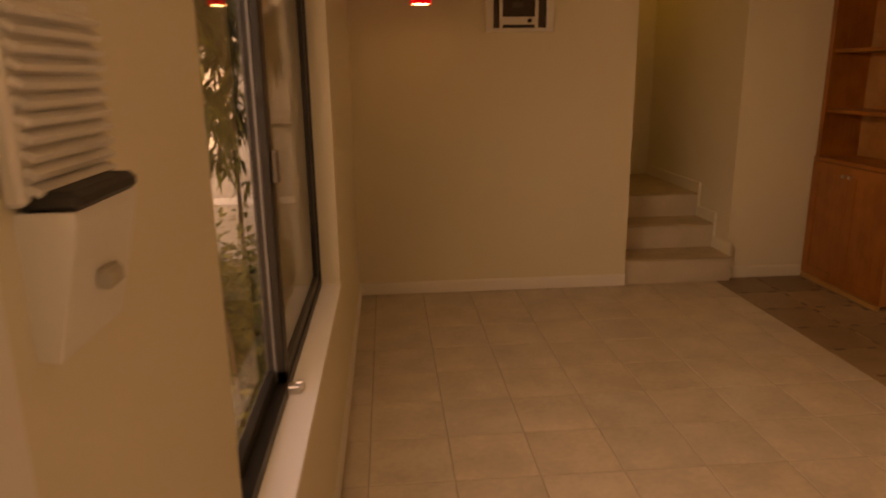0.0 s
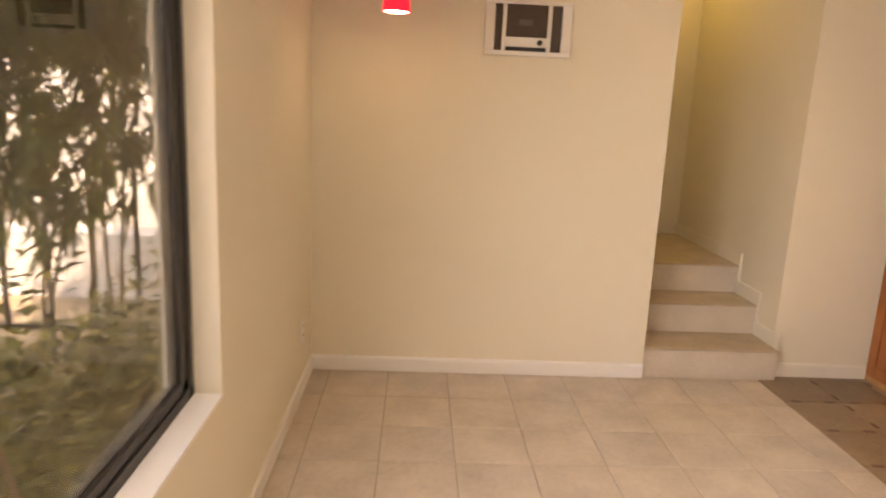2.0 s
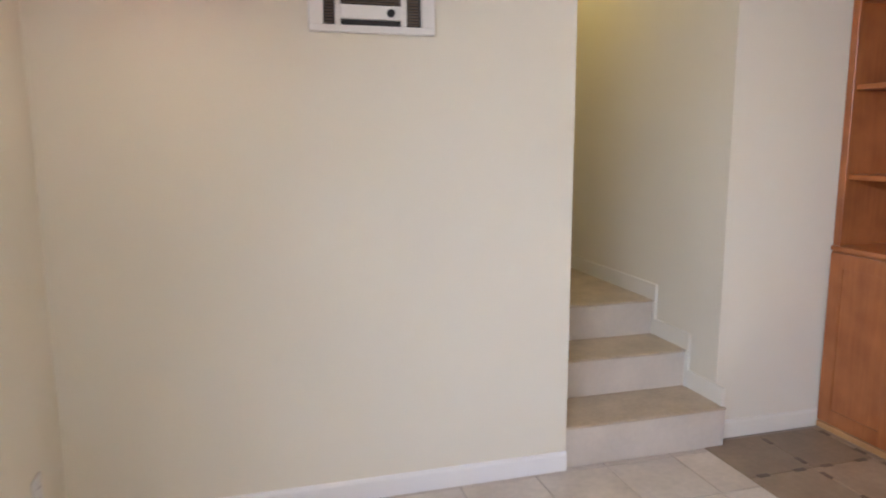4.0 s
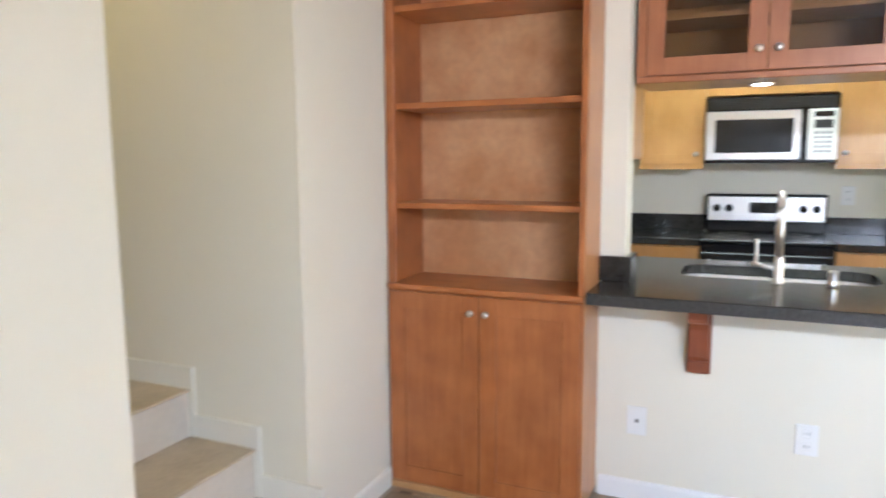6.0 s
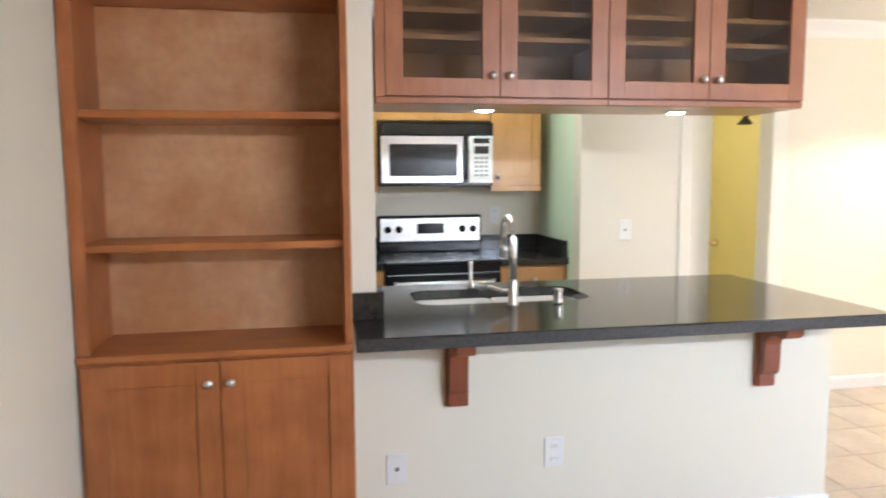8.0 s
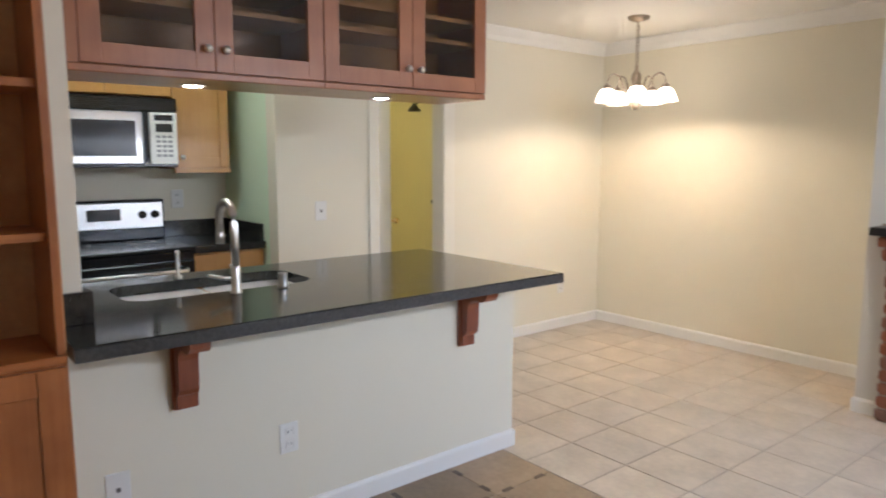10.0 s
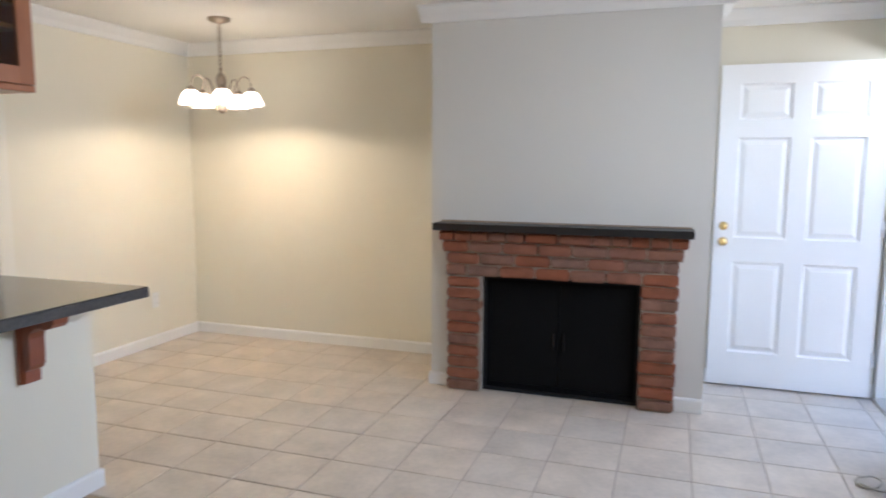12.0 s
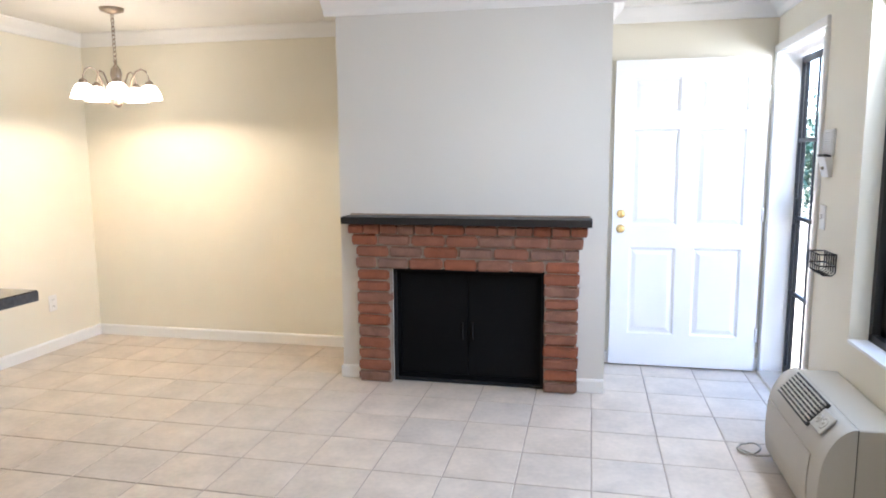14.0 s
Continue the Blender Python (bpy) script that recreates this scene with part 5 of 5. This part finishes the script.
for k in range(5):
    x, y = -0.95 + rs.uniform(-0.3, 0.2), -0.8 + rs.uniform(-0.25, 0.6)
    tx, ty = -1.1 + rs.uniform(-0.5, 0.35), -0.4 + rs.uniform(-0.7, 0.8)
    pts = [(x + (tx - x) * q ** 1.2 + rs.uniform(-0.02, 0.02), y + (ty - y) * q ** 1.2, -0.30 + (2.67 + rs.uniform(-0.3, 0.5)) * q) for q in (0, 0.2, 0.4, 0.6, 0.8, 1.0)]
    part("cane", tube(bmesh.new(), pts, 0.011, 6, 0.004), CANE, bam)
# two stout canes that lean across the fixed pane
part("cane", tube(bmesh.new(), [(-0.37, -2.10, -0.30), (-0.39, -2.14, 0.55), (-0.47, -2.18, 0.92), (-0.56, -2.24, 1.25), (-0.66, -2.34, 1.6), (-0.80, -2.42, 2.1)], 0.010, 8, 0.005), CANE, bam)
part("cane", tube(bmesh.new(), [(-0.36, -2.36, -0.30), (-0.38, -2.34, 0.62), (-0.52, -2.20, 0.78), (-0.72, -2.0, 0.90), (-1.05, -1.75, 1.10)], 0.0085, 8, 0.005), CANE, bam)
leaf_fans("crown", 1100, (-1.2, -0.3, 2.15), (1.0, 1.1, 0.5), 0.21, 0.026, 11, LEAF, bam)
leaf_fans("near_crown", 540, (-0.98, -1.7, 1.88), (0.45, 0.65, 0.42), 0.21, 0.026, 15, LEAF, bam)
leaf_fans("upper_crown", 420, (-1.15, -1.2, 2.42), (0.75, 1.1, 0.30), 0.22, 0.028, 16, LEAF, bam)
leaf_fans("low_leaves", 110, (-0.85, -1.05, 1.25), (0.35, 0.5, 0.24), 0.19, 0.024, 12, LEAF, bam)
YELLOWLEAF = mat("yellowing_leaf", (0.30, 0.26, 0.03), 0.5, var=0.2, scale=6, fine=40, obj_var=0.35, island=True, hue=(0.14, 0.20, 0.03))
twig = part("hanging_twig", tube(bmesh.new(), [(-0.50, -2.12, 2.05), (-0.42, -2.17, 1.86), (-0.39, -2.18, 1.70), (-0.41, -2.16, 1.52)], 0.004, 5, 0.002), CANE, bam)
for k, (dy, dz, fall, turn_) in enumerate(((0.03, 1.72, -0.7, 0.3), (-0.04, 1.70, -0.9, 2.6), (0.05, 1.64, -0.5, 0.9), (-0.03, 1.62, -1.1, 3.6), (0.02, 1.57, -1.3, 1.4), (0.07, 1.63, -0.1, 1.5), (-0.01, 1.53, -1.4, 4.4))):
    bm = bmesh.new()
    d = Vector((math.cos(turn_) * math.cos(fall), math.sin(turn_) * math.cos(fall), math.sin(fall)))
    side = d.cross(Vector((0.3, 0, 1))).normalized()
    up, p = side.cross(d), Vector((-0.405, -2.17 + dy * 0.4, dz))
    row = [p, p + d * 0.035 + side * 0.017 + up * 0.004, p + d * 0.035, p + d * 0.035 - side * 0.017 + up * 0.004, p + d * 0.095 + Vector((0, 0, -0.012))]
    v = [bm.verts.new(q) for q in row]
    for q in ((0, 1, 2), (0, 2, 3), (1, 4, 2), (2, 4, 3)):
        bm.faces.new([v[i] for i in q])
    part("leaf", bm, YELLOWLEAF, twig)
shrub = thing("garden_shrub", (-0.65, -1.6, -0.30), "low yellow-green shrub under the window", "plant")
for k in range(8):
    pts = [(-0.6, -1.5 + 0.1 * k, -0.30), (-0.6 + rs.uniform(-0.2, 0.2), -1.5 + 0.1 * k, 0.2), (-0.6 + rs.uniform(-0.3, 0.3), -1.6 + 0.12 * k, 0.55)]
    part("stem", tube(bmesh.new(), pts, 0.007, 5, 0.003), CANE, shrub)
leaves("foliage", 4800, (-0.62, -1.3, 0.25), (0.42, 1.2, 0.40), 0.070, 0.050, 0.0, 13, SHRUB, shrub)
tx, ty = -2.95, -13.5
tree = thing("street_tree", (tx, ty, -0.30), "small leafy green tree across the walk", "tree")
part("trunk", tube(bmesh.new(), [(tx, ty, -0.35), (tx, ty, 0.5), (tx + 0.06, ty - 0.05, 1.1)], 0.07, 10, 0.045), CANE, tree)
for k in range(5):
    a = k * 1.3
    part("limb", tube(bmesh.new(), [(tx + 0.03, ty, 0.55 + 0.08 * k), (tx + 0.4 * math.cos(a), ty + 0.4 * math.sin(a), 1.25)], 0.03, 6, 0.012), CANE, tree)
leaves("crown", 5500, (tx, ty, 1.35), (1.0, 1.0, 0.85), 0.13, 0.07, -0.1, 14, TREELEAF, tree)

chair = thing("patio_chair", (-1.5, -1.35, -0.30), "lime webbed patio chair with dark metal frame", "chair")
cy, cx0, cx1 = -1.1, -1.78, -1.22
for x in (cx0, cx1):
    part("side_frame", tube(bmesh.new(), [(x, cy - 0.62, -0.12), (x, cy - 0.60, 0.42), (x, cy - 0.1, 0.44), (x, cy + 0.06, 0.40), (x, cy + 0.12, -0.12)], 0.012, 8), BRONZE, chair)
    part("back_post", tube(bmesh.new(), [(x, cy - 0.08, 0.20), (x, cy + 0.05, 0.45), (x, cy + 0.16, 0.74)], 0.011, 8), BRONZE, chair)
    part("seat_rail", tube(bmesh.new(), [(x, cy - 0.60, 0.24), (x, cy - 0.08, 0.20)], 0.011, 8), BRONZE, chair)
for k in range(8):
    q = k / 7
    p = part("back_strap", cube(cx0, cx1, cy - 0.07 + 0.22 * q, cy - 0.065 + 0.22 * q, 0.24 + 0.47 * q, 0.295 + 0.47 * q), LIME, chair)
for k in range(9):
    x = cx0 + 0.03 + k * 0.0625
    bm = bmesh.new()
    a = [bm.verts.new(v) for v in ((x - 0.0265, cy - 0.072, 0.23), (x + 0.0265, cy - 0.072, 0.23), (x + 0.0265, cy + 0.155, 0.76), (x - 0.0265, cy + 0.155, 0.76))]
    bm.faces.new(a)
    bmesh.ops.solidify(bm, geom=bm.faces[:], thickness=0.003)
    part("back_strap", bm, LIME, chair)
    part("seat_strap", cube(x - 0.026, x + 0.026, cy - 0.6, cy - 0.08, 0.218, 0.222), LIME, chair)
# Added sheet, not a chair part: turns the gaps between straps dark.
bm = bmesh.new()
bm.faces.new([bm.verts.new(v) for v in ((cx0 + 0.01, cy - 0.056, 0.23), (cx1 - 0.01, cy - 0.056, 0.23), (cx1 - 0.01, cy + 0.168, 0.74), (cx0 + 0.01, cy + 0.168, 0.74))])
bmesh.ops.solidify(bm, geom=bm.faces[:], thickness=0.002)
part("back_liner", bm, SLOT, chair, "added dark sheet that darkens the webbing gaps")
for k in range(9):
    y = cy - 0.57 + k * 0.058
    part("seat_strap", cube(cx0, cx1, y - 0.024, y + 0.024, 0.223, 0.226), LIME, chair)
for ob in chair.children:
    ob.matrix_parent_inverse = ob.matrix_parent_inverse @ Matrix.Translation((-0.02, 0.0, -0.17))
rug = tagged(part("doormat", cube(-0.95, -0.35, -5.15, -4.45, -0.13, -0.115, bev=0.004), mat("dark_red_mat", (0.14, 0.05, 0.05), 0.95, var=0.4, scale=14, fine=90, bump=0.4)), "dark reddish doormat outside the door", "doormat")
structure("step_outside", cube(-1.2, -0.17, -5.4, -4.1, -0.31, -0.128), PATIO, "concrete step outside the door", "step")

# ---- floor tiles ----
PITCH, GX0, GY0 = 0.3295, 0.113, -0.0205
BRX, BRY = 2.605, -2.6565
tiles = {}


def tile(x0, x1, y0, y1, material):
    """One tile with eased edges; tiles of one size share their mesh."""
    g = 0.0028
    w, h = round(x1 - x0 - 2 * g, 3), round(y1 - y0 - 2 * g, 3)
    if w < 0.02 or h < 0.02:
        return
    key = (w, h, material.name)
    if key not in tiles:
        bm = bmesh.new()
        e = 0.0025
        lo = [bm.verts.new(p) for p in ((-w / 2, -h / 2, -0.006), (w / 2, -h / 2, -0.006), (w / 2, h / 2, -0.006), (-w / 2, h / 2, -0.006))]
        md = [bm.verts.new((v.co.x, v.co.y, -0.0018)) for v in lo]
        hi = [bm.verts.new((v.co.x - math.copysign(e, v.co.x), v.co.y - math.copysign(e, v.co.y), 0.0)) for v in lo]
        for a, b in ((lo, md), (md, hi)):
            for k in range(4):
                bm.faces.new((a[k], a[(k + 1) % 4], b[(k + 1) % 4], b[k]))
        bm.faces.new(hi)
        tiles[key] = mesh_of("tile", bm, material)
    ob = part("tile", tiles[key], None, floor)
    ob.location = ((x0 + x1) / 2, (y0 + y1) / 2, 0)


xs_, ys_ = [GX0 + PITCH * k for k in range(-1, 16)], [GY0 + PITCH * k for k in range(-16, 2)]
for x0, x1 in zip(xs_, xs_[1:]):
    for y0, y1 in zip(ys_, ys_[1:]):
        a, b, c, d = max(x0, 0.001), min(x1, EAST), max(y0, SOUTH), min(y1, 0.012)
        if b - a < 0.01 or d - c < 0.01 or (a > CH0 and b < CH1 and d < CHY):
            continue
        if c >= BRY - 0.01 and a < BRX < b:
            b = BRX
        if c < BRY - 0.01 or b <= BRX + 0.001:
            tile(a, b, c, d, TILE)
for i in range(3):
    for j in range(8):
        x0, y1 = BRX + 0.325 * i, 0.0595 - 0.3395 * j
        tile(x0, x0 + 0.325, y1 - 0.3395, y1, BROWN)
for i in range(8):
    for j in range(8):
        x0, y1 = 3.72 + 0.29 * i, 0.0595 - 0.3395 * j
        if x0 + 0.29 < 5.9 and y1 - 0.3395 > -2.68 and x0 > 4.2:
            tile(x0, x0 + 0.29, y1 - 0.3395, y1, BROWN)
# small dark inset pieces laid in the brown tiles
for i in range(4):
    for j in range(9):
        x, y = BRX + 0.325 * i, 0.0595 - 0.3395 * j
        for dx, dy in ((0.07, 0.0), (-0.07, 0.0), (0.0, 0.07), (0.0, -0.07)):
            if BRX + 0.02 < x + dx < 3.55 and BRY + 0.02 < y + dy < 0.03:
                p = part("inset", cube(-0.028, 0.028, -0.012, 0.012, -0.004, 0.0012), INSET, floor)
                p.location = (x + dx, y + dy, 0)
                p.rotation_euler = (0, 0, 0 if dy == 0 else math.pi / 2)
